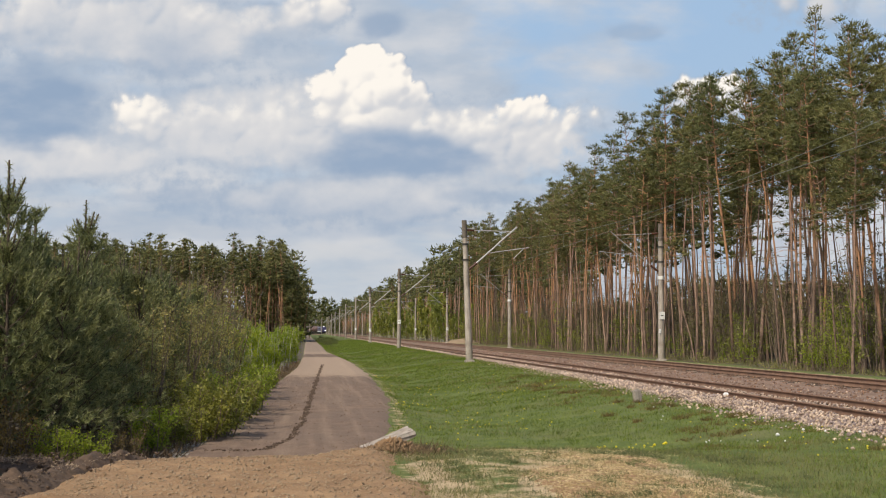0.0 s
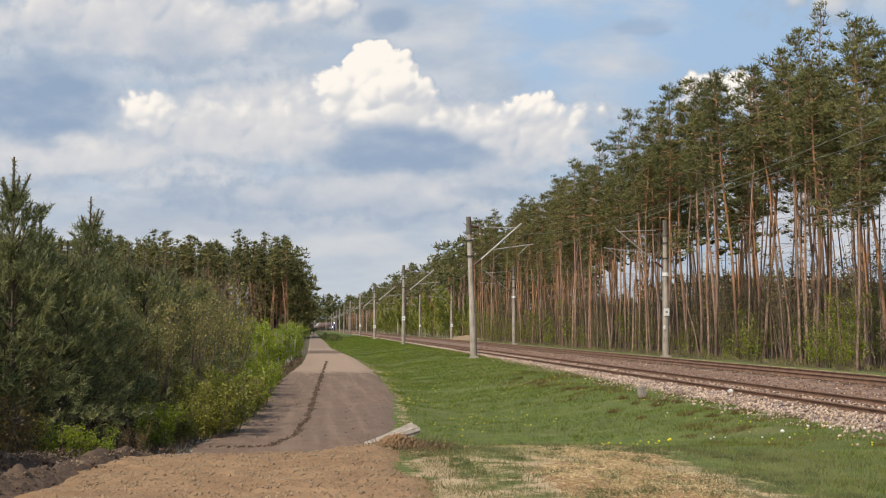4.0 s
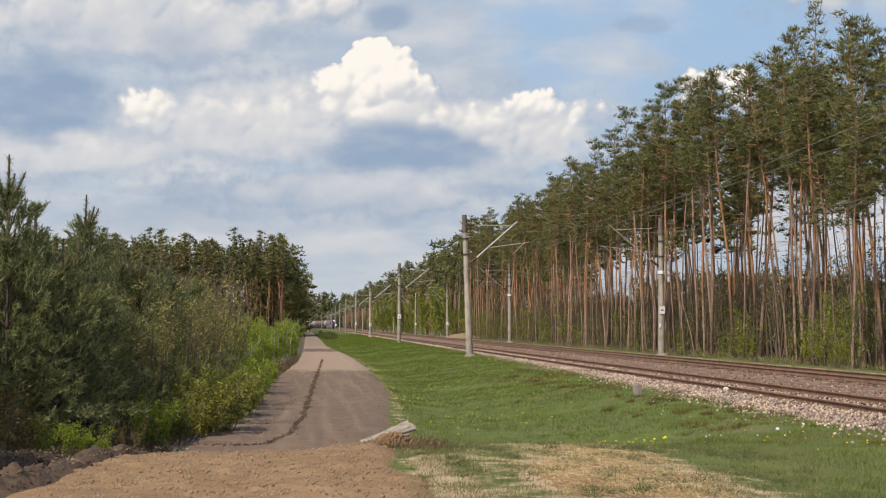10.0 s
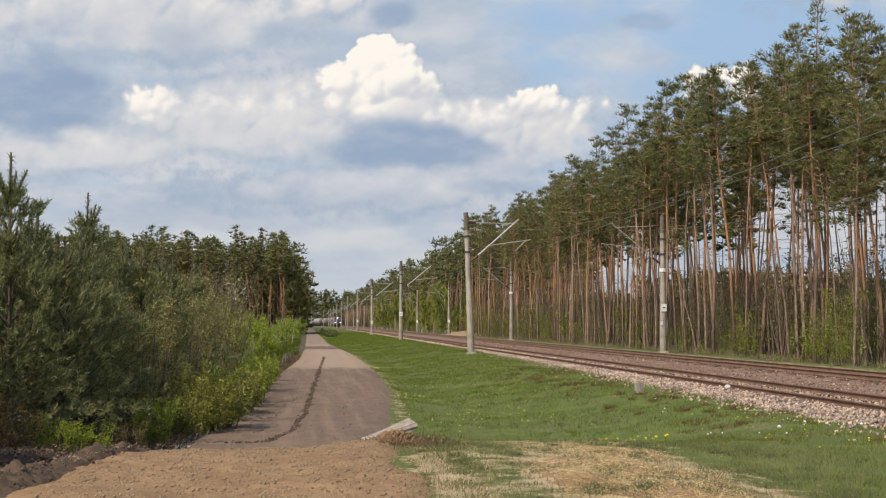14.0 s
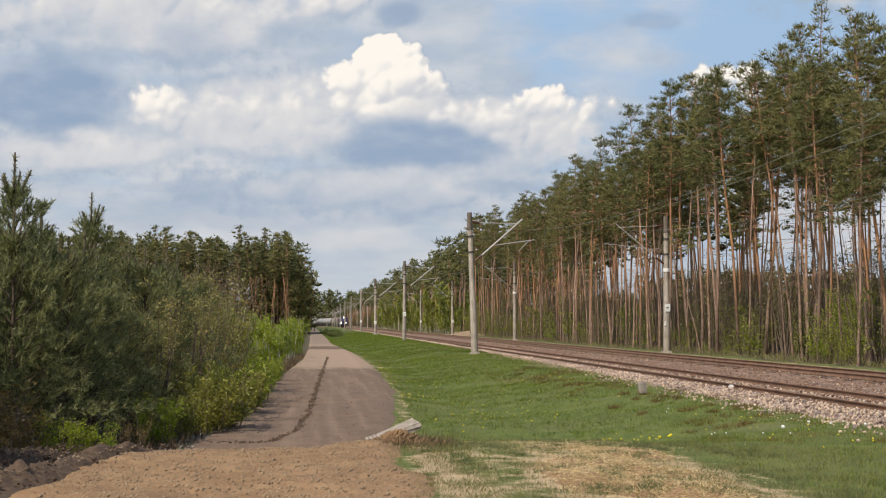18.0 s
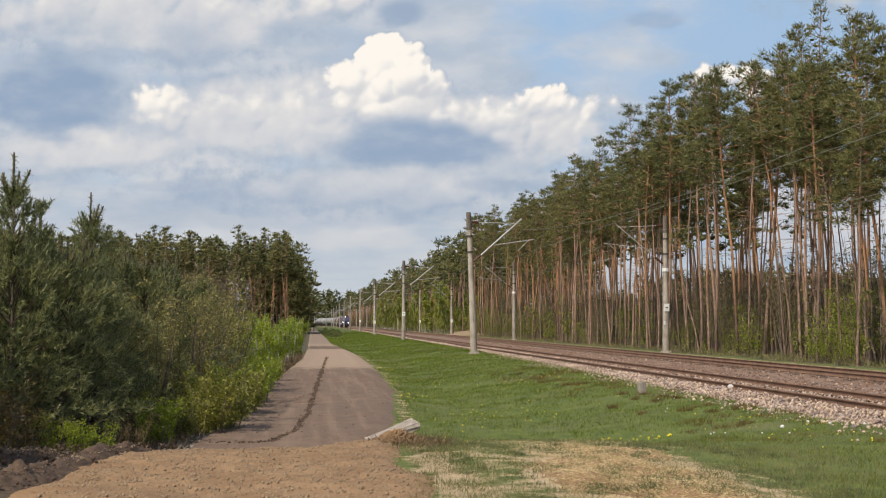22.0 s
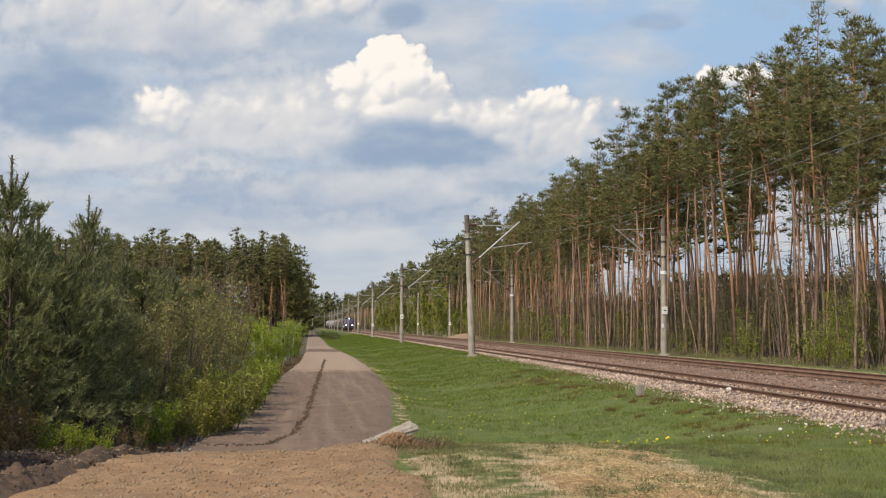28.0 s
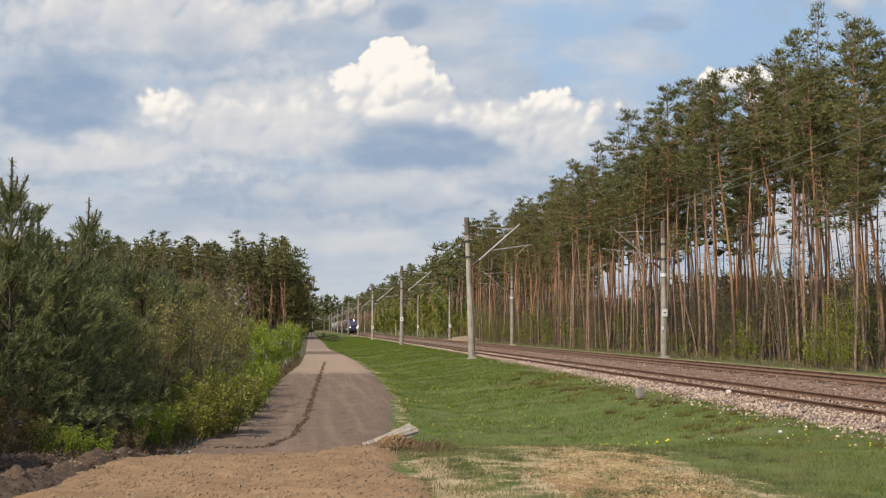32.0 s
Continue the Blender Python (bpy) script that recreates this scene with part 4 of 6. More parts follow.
def pine_parts(seed, height, limbs, tufts, size, sides=7, base_crown=0.5, rough_top=True, stout=1.0, lite=False, narrow=1.0):
    """Trunk and crown of a mature Scots pine, as arrays."""
    rng = np.random.default_rng(seed)
    trunk, crown = Soup(), Soup()
    z = np.linspace(-0.3, height * 0.97, 11)
    bend = np.cumsum(np.cumsum(rng.normal(size=(11, 2)) * 0.034, axis=0) + rng.normal(size=(11, 2)) * 0.03, axis=0)
    bend -= bend[0]
    pts = np.stack([bend[:, 0], bend[:, 1], z], -1)
    radii = np.interp(np.arange(11), [0, 1, 6, 10], [0.128, 0.108, 0.075, 0.022]) * rng.uniform(0.85, 1.12) * stout
    if lite:
        trunk.tube(pts[::5], radii[::5], sides, False)
    else:
        trunk.tube(pts, radii, sides, False)

    def on_stem(h):
        return np.array([np.interp(h, z, pts[:, 0]), np.interp(h, z, pts[:, 1]), h])

    for _ in range(0 if lite else 9):
        o = on_stem(rng.uniform(min(0.22, base_crown * 0.5), base_crown) * height)
        q, length = rng.uniform(0, 6.28), rng.uniform(0.3, 1.5)
        trunk.tube([o, o + (math.cos(q) * length * 0.6, math.sin(q) * length * 0.6, 0.05), o + (math.cos(q) * length, math.sin(q) * length, -0.12 * length)], [0.02, 0.014, 0.005], 3, False)
    # uneven crown: some sides carry long limbs, some are bare
    lobe = rng.uniform(0, 6.28, 3)
    for k in range(limbs):
        f = (k + rng.random()) / limbs
        q = k * 2.4 + rng.normal() * 0.6
        one_sided = 0.8 + 0.28 * math.cos(q - lobe[int(f * 2.99)])
        reach = narrow * height * 0.145 * (1.07 - f) ** 0.62 * min(1.0, 0.4 + 3 * f) * rng.uniform(0.5, 1.2) * one_sided
        up = rng.uniform(-0.05, 0.35) + 0.75 * f * f
        o = on_stem(height * (base_crown + (0.985 - base_crown) * f))
        way = unit((math.cos(q), math.sin(q), up))
        tip = o + way * reach + (0, 0, 0.12 * reach)
        if not lite:
            trunk.tube([o, o + way * reach * 0.55 - (0, 0, 0.05 * reach), tip], [0.038, 0.02, 0.007], 3, False)
        across = unit(np.cross(way, (0, 0, 1.0)))
        wide = size * (0.55 - 0.14 * f)
        spread = [(1.0, 0.0)] if reach < 0.7 * size else [(1.0, 0.0), (0.68, 0.55)] if lite else [(1.0, 0.0), (0.72, 0.6), (0.62, -0.6)]
        for g, side in spread:
            c = o + (tip - o) * g + across * side * wide * rng.uniform(0.6, 1.4) * rng.choice((-1, 1)) + rng.normal(size=3) * 0.09 * size
            needle_pad(crown, c, way, wide * rng.uniform(0.65, 1.15), int(tufts * rng.uniform(0.7, 1.25)), 0.21 * size if not lite else 0.30 * size, 0.040 * size if not lite else 0.12 * size, rng, 0.36 if size < 1.3 else 0.5)
    if rough_top:
        n = tufts * 2
        r = np.clip(rng.normal(size=(n, 3)), -1.4, 1.4) * (0.17, 0.17, 0.36)
        crown.tris(np.array([pts[-1, 0], pts[-1, 1], height - 0.65]) + r, unit(r * (1, 1, 0.2) + (0, 0, 0.4)), rng.uniform(0.14, 0.26, n) * size, 0.055 * size, rng)
    return trunk.arrays(), crown.arrays()


def as_thing(name, pieces, label, category, group):
    """A thing at the origin from (part name, arrays, material, smooth, label)."""
    top = tagged(new(name), label, category, group)
    for pname, (v, f), material, smooth, plabel in pieces:
        ob = link_mesh(pname, tri_mesh(pname, v, f, material, smooth), top, plabel)
        if not smooth:
            tagged(ob, kind="stuff")
    return top


def right_edge(y):
    return 23.3 + 0.5 * math.sin(y * 0.11) + 0.35 * math.sin(y * 0.37)


def build_right_wood():
    rng = random.Random(8)
    fine = [pine_parts(100 + k, h, 36, 46, 1.1, 7, b, True, 0.86) for k, (h, b) in enumerate([(17.0, 0.60), (16.4, 0.64), (17.7, 0.58), (16.0, 0.63), (17.2, 0.6), (16.5, 0.55), (15.3, 0.65)])]
    fine += [pine_parts(120 + k, h, 24, 40, 1.0, 6, b, True, 0.6) for k, (h, b) in enumerate([(15.0, 0.66), (14.2, 0.62), (16.0, 0.7), (12.5, 0.6)])]
    kinds = [as_thing("pine_tree", [("trunk", t, M_BARK, True, "straight trunk, grey below and orange above"), ("crown", c, M_NEEDLE, False, "ragged dark green needle crown")],
                      "tall slender Scots pine with bare orange trunk at the wood's edge", "pine tree", "pines beside the railway") for t, c in fine]
    coarse = [pine_parts(200 + k, 15.4 + 0.35 * k, 15, 8, 1.9, 4, 0.55 + 0.02 * (k % 3), False, 0.85, True) for k in range(5)]
    near, far_t, far_c = [], Soup(), Soup()
    y = 46.5
    while y < 470:
        gap = 1.75 if y < 110 else 2.1 if y < 150 else 2.8 if y < 260 else 4.0
        x = right_edge(y)
        row = 0
        while x < max(right_edge(y) + (9 if y < 95 else 15), min(0.235 * y, right_edge(y) + 40)):
            px, py = x + rng.uniform(-0.9, 0.9), y + rng.uniform(-0.9, 0.9)
            if rng.random() < (0.9 if row < 2 else 0.42 if y < 90 else 0.32 if y < 150 else 0.55) and not (px < 25.5 and abs(py - 176) < 7):
                turn, s = rng.uniform(0, 6.28), rng.uniform(0.88, 1.04) * (0.80 if py < 50.5 else 0.86 if py < 54 else 1.02 if py < 68 else 1.0 if py < 85 else 0.975 if py < 150 else 0.98)
                if px > 0.43 * py:
                    s *= 0.89
                if px < 0.50 * py + 4 and py < 165 and row < 5 and len(near) < 295:
                    kind = rng.randrange(7) if rng.random() < 0.5 else 7 + rng.randrange(4)
                    near.append((kind, pose(px, py, float(land(px, py)), rng.uniform(-1.8, 1.8), rng.uniform(-1.8, 1.8), math.degrees(turn)) @ Matrix.Scale(s, 4)))
                elif px < 0.52 * py + 6:
                    t, c = coarse[rng.randrange(5)]
                    m = m4(px, py, float(land(px, py)), turn, s, rng.uniform(-0.03, 0.03))
                    far_t.merge(t, m)
                    far_c.merge(c, m)
            x += gap * rng.uniform(0.8, 1.3)
            row += 1
        y += gap * rng.uniform(0.75, 1.1)
    for kind, px, py, s in ((0, 24.7, 52.3, 0.95), (2, 25.9, 54.2, 0.9), (6, 24.0, 48.7, 0.92), (4, 26.4, 51.4, 0.88)):
        near.append((kind, pose(px, py, 0.45, 0, 0, 90 * kind) @ Matrix.Scale(s, 4)))
    plant_scaled(kinds, near)
    # a stunted pine with one flat tuft of a crown among the trunks
    t, c = pine_parts(140, 7.5, 12, 40, 1.0, 5, 0.84, False, 0.5)
    stunted = as_thing("pine_tree", [("trunk", t, M_BARK, True, "thin bare stem"), ("crown", c, M_NEEDLE, False, "small dense flat-topped crown")], "stunted thin pine with one flat dark tuft on top", "pine tree", "pines beside the railway")
    stunted.matrix_basis = pose(24.2, 74.2, 0.45, 1.5, 0, 0)
    t, c = pine_parts(141, 17.9, 40, 40, 0.9, 6, 0.6, True, 0.8, False, 0.42)
    spire = as_thing("pine_tree", [("trunk", t, M_BARK, True, "straight slender trunk"), ("crown", c, M_NEEDLE, False, "narrow pointed crown")], "slender pine with a narrow spire above its neighbours", "pine tree", "pines beside the railway")
    spire.matrix_basis = pose(25.2, 57.4, 0.45, 0, 0, 40)
    wood = tagged(new("pine_wood"), "deep stand of Scots pines behind the railway", "wood", kind="stuff")
    link_mesh("trunks", far_t.mesh("trunks", M_BARK, True), wood)
    link_mesh("crowns", far_c.mesh("crowns", M_NEEDLE), wood)
    return coarse


def plant_scaled(kinds, places):
    """Set the first use of each kind at its place and copies at the rest; the poses carry a scale."""
    used = set()
    for k, m in places:
        loc, rot, sc = m.decompose()
        ob = copy_thing(kinds[k], Matrix.LocRotScale(loc, rot, None)) if k in used else kinds[k]
        used.add(k)
        ob.matrix_basis = m


def wood_block(name, label, coarse, places, rng, leaf=None):
    t_all, c_all = Soup(), Soup()
    for x, y, s in places:
        t, c = coarse[rng.randrange(len(coarse))]
        m = m4(x, y, float(land(x, y)), rng.uniform(0, 6.28), s, rng.uniform(-0.02, 0.02))
        t_all.merge(t, m)
        c_all.merge(c, m)
    top = tagged(new(name), label, "wood", kind="stuff")
    link_mesh("trunks", t_all.mesh("trunks", M_BARK, True), top)
    link_mesh("crowns", c_all.mesh("crowns", leaf or M_NEEDLE), top)


def build_other_woods(coarse):
    rng = random.Random(31)
    # the front of the wood across the young growth
    fine = [pine_parts(300 + k, h, 34, 20, 1.75, 5, 0.58, True, 0.85, False, 0.72) for k, h in enumerate([19.5, 18.6, 20.2, 18.9])]
    kinds = [as_thing("pine_tree", [("trunk", t, M_BARK, True, "sunlit orange trunk"), ("crown", c, M_NEEDLE, False, "dense dark green crown")],
                      "tall pine at the front of the wood beyond the road", "pine tree", "pines beyond the young growth") for t, c in fine]
    places = []
    x = -48.0
    while x < -1.2:
        for row in range(3):
            px, py = x + rng.uniform(-0.9, 0.9), 232 + row * 4 + rng.uniform(-2, 2)
            places.append((rng.randrange(4), pose(px, py, float(land(px, py)), rng.uniform(-1, 1), rng.uniform(-1, 1), rng.uniform(0, 360)) @ Matrix.Scale(rng.uniform(0.9, 1.05), 4)))
        x += rng.uniform(2.4, 4.2)
    plant_scaled(kinds, places)
    full = [pine_parts(400 + k, 7.0 + 0.5 * k, 16, 7, 1.9, 3, 0.06, False, 0.7, True) for k in range(3)]
    back = [(rng.uniform(-60, -2.5), rng.uniform(242, 290), rng.uniform(1.05, 1.25)) for _ in range(300)]
    back += [(-2.0 - abs(rng.gauss(0, 4)), rng.uniform(262, 560), rng.uniform(1.0, 1.2)) for _ in range(120)]
    wood_block("pine_wood", "dark pine wood along the forest road", coarse, back, rng)
    far = [(rng.uniform(8, 330) - 90, rng.uniform(960, 1060), rng.uniform(1.1, 1.6)) for _ in range(260)]
    far += [(24 + abs(rng.gauss(0, 9)), rng.uniform(470, 940), rng.uniform(1.0, 1.2)) for _ in range(240)]
    wood_block("pine_wood", "distant pine wood where the railway bends away", coarse, far, rng)
    skirt = [(rng.uniform(-60, -1.8), rng.uniform(246, 290), rng.uniform(0.8, 1.9)) for _ in range(150)]
    skirt += [(-1.8 - abs(rng.gauss(0, 2)), rng.uniform(300, 700), rng.uniform(0.6, 1.2)) for _ in range(50)]
    skirt += [(rng.uniform(-4.5, -0.7), rng.uniform(241, 262), rng.uniform(0.9, 1.9)) for _ in range(30)]
    skirt += [(25.5 + abs(rng.gauss(0, 9)), 200 + 700 * rng.random() ** 1.5, rng.uniform(0.5, 1.1)) for _ in range(220)]
    wood_block("young_wood", "dense young conifers filling the gaps between the trunks", full, skirt, rng)
    thick = [pine_parts(420 + k, 17.0 + k, 22, 7, 5.0, 3, 0.05, False, 1.0, True, 1.0) for k in range(2)]
    line = [(-40 + 300 * k / 170 + rng.uniform(-2, 2), rng.uniform(900, 950), rng.uniform(1.15, 1.5)) for k in range(170)]
    line += [(-60 + 300 * k / 200 + rng.uniform(-2, 2), rng.uniform(900, 930), rng.uniform(0.8, 1.1)) for k in range(200)]
    line += [(-30 + 150 * k / 90 + rng.uniform(-2, 2), rng.uniform(880, 895), rng.uniform(0.45, 0.7)) for k in range(90)]
    wood_block("pine_wood", "solid distant wall of pines on the horizon", thick, line, rng)
    low = []
    for _ in range(360):
        y = rng.uniform(105, 330)
        x = y * rng.uniform(0.25, 0.56) + 8
        low.append((x, y, rng.uniform(0.7, 1.12) * (0.0385 * y + 2.0) / 7.5))
    wood_block("young_wood", "low brownish-green thicket seen beyond the trunks", full, low, rng, M_THICKET)


def young_pine_parts(seed, height, wide=1.0):
    """Bushy young pine: whorls of upswept branches that end in brushes of needles, pale candles."""
    rng = np.random.default_rng(seed)
    trunk, needles, candles = Soup(), Soup(), Soup()
    trunk.tube([(0, 0, -0.2), (0.02, 0.01, height * 0.5), (0, 0, height)], [0.055, 0.035, 0.008], 6)
    whorls = int(height / 0.42)
    starts, ways, lengths, crest = [], [], [], []
    for k in range(whorls):
        f = k / (whorls - 1)
        h = 0.12 + (height - 1.0) * f
        for b in range(5):
            q = b * 1.257 + k * 0.7 + rng.normal() * 0.25
            reach = wide * (1.42 * (1 - f) ** 0.7 + 0.2) * rng.uniform(0.6, 1.15)
            up = 0.2 + 0.75 * f + 1.6 * max(0.0, f - 0.6)
            o = np.array((0, 0, h + rng.uniform(-0.08, 0.08)))
            way = unit((math.cos(q), math.sin(q), up))
            tip = o + way * reach + (0, 0, 0.22 * reach)
            mid = (o + tip) / 2 - (0, 0, 0.09 * reach)
            trunk.tube([o, mid, tip], [0.018, 0.012, 0.005], 3, False)
            across = unit(np.cross(way, (0, 0, 1.0)))
            twigs = [(1.0, 0.0)] + [(g, side * 0.32 * reach) for g in (0.45, 0.7, 0.88) for side in (-1, 1) if rng.random() < 0.3 + reach * 0.35]
            for g, side in twigs:
                c = o + (tip - o) * g + across * side * rng.uniform(0.6, 1.1) + rng.normal(size=3) * 0.04
                ahead = unit(way + across * side * 1.2 + (0, 0, 0.25))
                for _ in range(4):
                    starts.append(c + rng.normal(size=3) * 0.04)
                    ways.append(unit(ahead + rng.normal(size=3) * 0.42 + (0, 0, 0.35)))
                    lengths.append(rng.uniform(0.17, 0.32))
    # leading shoots at the top, like bottle brushes
    for k in range(6):
        q = k * 1.257 + rng.normal() * 0.2
        w = unit((math.cos(q) * 0.42, math.sin(q) * 0.42, 1)) if k else np.array((0, 0, 1.0))
        n = 0.92 if k == 0 else rng.uniform(0.45, 0.7)
        for j in range(9):
            starts.append(np.array((0, 0, height - 0.8)) + w * n * j / 9)
            ways.append(w)
            lengths.append(n / 9)
            crest.append(len(ways) - 1)
        trunk.tube([(0, 0, height - 0.85), np.array((0, 0, height - 0.8)) + w * (n + 0.06)], [0.024, 0.016], 4)
    starts, ways, lengths = np.array(starts), np.array(ways), np.array(lengths)
    per = 17
    n = len(starts)
    t = 0.1 + 0.9 * rng.random((n, per, 1))
    base = starts[:, None] + ways[:, None] * lengths[:, None, None] * t
    splay = np.full((n, 1, 1), 0.5)
    splay[crest] = 0.95
    out = unit(rng.normal(size=(n, per, 3)) * splay + ways[:, None] * 0.95)
    needles.tris(base.reshape(-1, 3), out.reshape(-1, 3), rng.uniform(0.08, 0.14, n * per), rng.uniform(0.014, 0.024, n * per), rng)
    pick = rng.random(n) < 0.13
    candles.tris(starts[pick] + ways[pick] * lengths[pick][:, None], unit(ways[pick] + (0, 0, 0.6)), rng.uniform(0.06, 0.13, pick.sum()), 0.025, rng)
    return trunk.arrays(), needles.arrays(), candles.arrays()


def leafy_parts(seed, height, spread, stems, leaves, size, lean=0.25, low=0.15):
    """Many-stemmed sapling or shrub with separate small leaves."""
    rng = np.random.default_rng(seed)
    wood, foliage = Soup(), Soup()
    ends = []
    for _ in range(stems):
        q, r = rng.uniform(0, 6.28), spread * rng.random() ** 0.5
        o = np.array((math.cos(q) * r * 0.6, math.sin(q) * r * 0.6, -0.1))
        h = height * rng.uniform(0.55, 1.0)
        top = o + (math.cos(q) * h * lean * rng.random(), math.sin(q) * h * lean * rng.random(), h)
        mid = (o + top) / 2 + rng.normal(size=3) * 0.06 * h * 0.5
        wood.tube([o, mid, top], [0.012 + 0.004 * height, 0.008 + 0.002 * height, 0.004], 4, False)
        ends.append((o, mid, top))
        for _ in range(6):
            g = rng.uniform(max(low, 0.2), 0.95)
            p = (1 - g) ** 2 * o + 2 * g * (1 - g) * mid + g * g * top
            w = unit((rng.normal(), rng.normal(), 0.9)) * rng.uniform(0.15, 0.4) * (0.5 + spread * 0.5)
            wood.tube([p, p + w], [0.006, 0.003], 3, False)
            ends.append((p, p + w * 0.5, p + w))
    k = rng.integers(0, len(ends), leaves)
    e = np.array(ends)
    g = low + (1 - low) * rng.random((leaves, 1))
    p = (1 - g) ** 2 * e[k, 0] + 2 * g * (1 - g) * e[k, 1] + g * g * e[k, 2] + rng.normal(size=(leaves, 3)) * 0.055 * (0.6 + spread)
    w = unit(rng.normal(size=(leaves, 3)) + (0, 0, -0.15))
    (foliage.slivers if size < 0.1 else foliage.tris)(p, w, rng.uniform(0.7, 1.3, leaves) * size, rng.uniform(0.5, 0.8, leaves) * size, rng)
    return wood.arrays(), foliage.arrays()


def build_young_growth():
    rng = random.Random(4)
    kinds = []
    for k, (h, w) in enumerate([(5.0, 1.05), (4.4, 1.15), (4.0, 1.0), (3.4, 1.05)]):
        t, nd, ca = young_pine_parts(500 + k, h, w)
        kinds.append(as_thing("young_pine", [("trunk", t, M_PINETWIG, True, "thin brown stem and branches"), ("needles", nd, M_YOUNG, False, "grey-green needled shoots"), ("candle", ca, M_CANDLE, False, "pale brown spring candles")],
                              "bushy young pine with grey-green needles and pale candles", "young pine", "young pines along the road"))
    spots = [(-5.0, 21.0, 0, 0.95), (-4.75, 20.0, 1, 0.86), (-4.15, 21.3, 1, 0.78), (-4.70, 26.5, 0, 0.935), (-5.1, 23.6, 1, 0.93), (-4.3, 23.6, 2, 0.92), (-4.2, 24.4, 3, 0.95), (-4.4, 30.0, 2, 1.0), (-3.7, 27.5, 1, 0.85)]
    # the pines nearer than y = 18 stand out of view, added to cast shade
    spots += [(-3.45, 31.5, 2, 0.92), (-4.1, 35.0, 1, 0.92), (-3.3, 37.5, 2, 0.95), (-6.2, 24.0, 1, 0.98), (-6.4, 29.0, 2, 1.08), (-5.6, 33.5, 1, 0.95), (-4.9, 39.0, 2, 1.05), (-3.9, 42.5, 1, 0.9), (-6.3, 19.4, 2, 0.95), (-5.5, 12.4, 1, 0.95), (-6.3, 10.6, 2, 1.0), (-5.9, 14.9, 1, 0.9), (-5.55, 20.2, 1, 0.9), (-5.9, 22.6, 0, 0.86), (-4.9, 22.6, 1, 0.9), (-6.9, 16.2, 0, 1.1), (-7.6, 17.6, 0, 1.1)]
    for _ in range(12):
        y = rng.uniform(26, 85)
        spots.append((-4.5 - rng.uniform(0, 9) * (0.5 + y / 60), y, rng.randrange(1, 4), rng.uniform(0.85, 1.1)))
    plant_scaled(kinds, [(k, pose(x, y, float(land(x, y)), 0, 0, rng.uniform(0, 360)) @ Matrix.Scale(s, 4)) for x, y, k, s in spots])
    # bright birch saplings along the verge
    birch = []
    for k in range(3):
        w, f = leafy_parts(600 + k, 3.1 - 0.3 * k, 0.85, 14, 2800, 0.098, 0.16, 0.06)
        birch.append(as_thing("birch_sapling", [("stem", w, M_BIRCHBARK, True, "thin pale stems"), ("leaves", f, M_SPRING, False, "fresh yellow-green leaves")],
                              "slender birch saplings in fresh yellow-green leaf", "sapling", "birch saplings along the road"))
    spots = [(-3.3, 47), (-2.9, 50), (-2.6, 54), (-3.2, 56), (-2.3, 58), (-1.9, 62), (-2.7, 64), (-1.7, 68), (-2.3, 71), (-1.4, 75), (-2.0, 79), (-1.1, 83), (-1.7, 88), (-3.5, 60), (-3.2, 69), (-1.2, 95), (-1.0, 104), (-2.4, 45), (-2.05, 41), (-4.9, 41.5), (-5.2, 38.0)]
    plant_scaled(birch, [(k % 3, pose(x, y, float(land(x, y)), 0, 0, rng.uniform(0, 360)) @ Matrix.Scale(rng.uniform(0.85, 1.05) * (1.42 if x < -4 else 0.62 if y < 46 else 1), 4)) for k, (x, y) in enumerate(spots)])
    # shrubs of the verge, each with its own colour
    def shrubs(seed, label, wood, leaf, places, height, spread, leaves, size, stems=12):
        w, f = leafy_parts(seed, height, spread, stems, leaves, size, 0.45, 0.08)
        top = as_thing("shrub", [("stem", w, wood, True, ""), ("leaves", f, leaf, False, "")], label, "shrub", "shrubs along the road")
        plant_scaled([top], [(0, pose(x, y, float(land(x, y)), 0, 0, rng.uniform(0, 360)) @ Matrix.Scale(s, 4)) for x, y, s in places])

    shrubs(701, "low shrub with olive-green spring leaves", M_TWIG, M_OLIVE, [(-2.05, 24.6, 1.05), (-1.75, 25.4, 1.0), (-1.95, 27.2, 1.1), (-1.6, 29.6, 0.9), (-2.5, 23.4, 0.7), (-1.55, 35.0, 0.6), (-1.4, 46.0, 0.7)], 1.25, 0.5, 3000, 0.06)
    shrubs(702, "low shrub with bright green spring leaves", M_TWIG, M_SPRING, [(-3.7, 18.9, 0.7), (-1.6, 31.6, 1.1), (-1.5, 33.5, 1.2), (-2.72, 22.1, 0.9), (-1.9, 29.0, 1.2), (-1.5, 38.5, 1.1), (-3.25, 19.1, 0.6), (-1.6, 43.0, 1.1)], 1.15, 0.45, 2000, 0.055)
    shrubs(703, "thin shrub with russet-yellow young leaves", M_TWIG, M_RUSSET, [(-4.6, 18.3, 0.9), (-4.95, 18.8, 1.0), (-4.25, 18.6, 0.7), (-2.9, 20.2, 0.5)], 1.4, 0.5, 900, 0.06)
    shrubs(704, "bare thicket of reddish-brown twigs", M_TWIG, M_DRY, [(-4.2, 45, 1.0), (-4.6, 48, 1.05), (-3.8, 49, 1.0), (-5.3, 51, 1.1), (-4.6, 55, 1.1), (-6.2, 56, 1.2), (-4.9, 43, 1.1)], 4.5, 1.1, 1700, 0.045, 30)
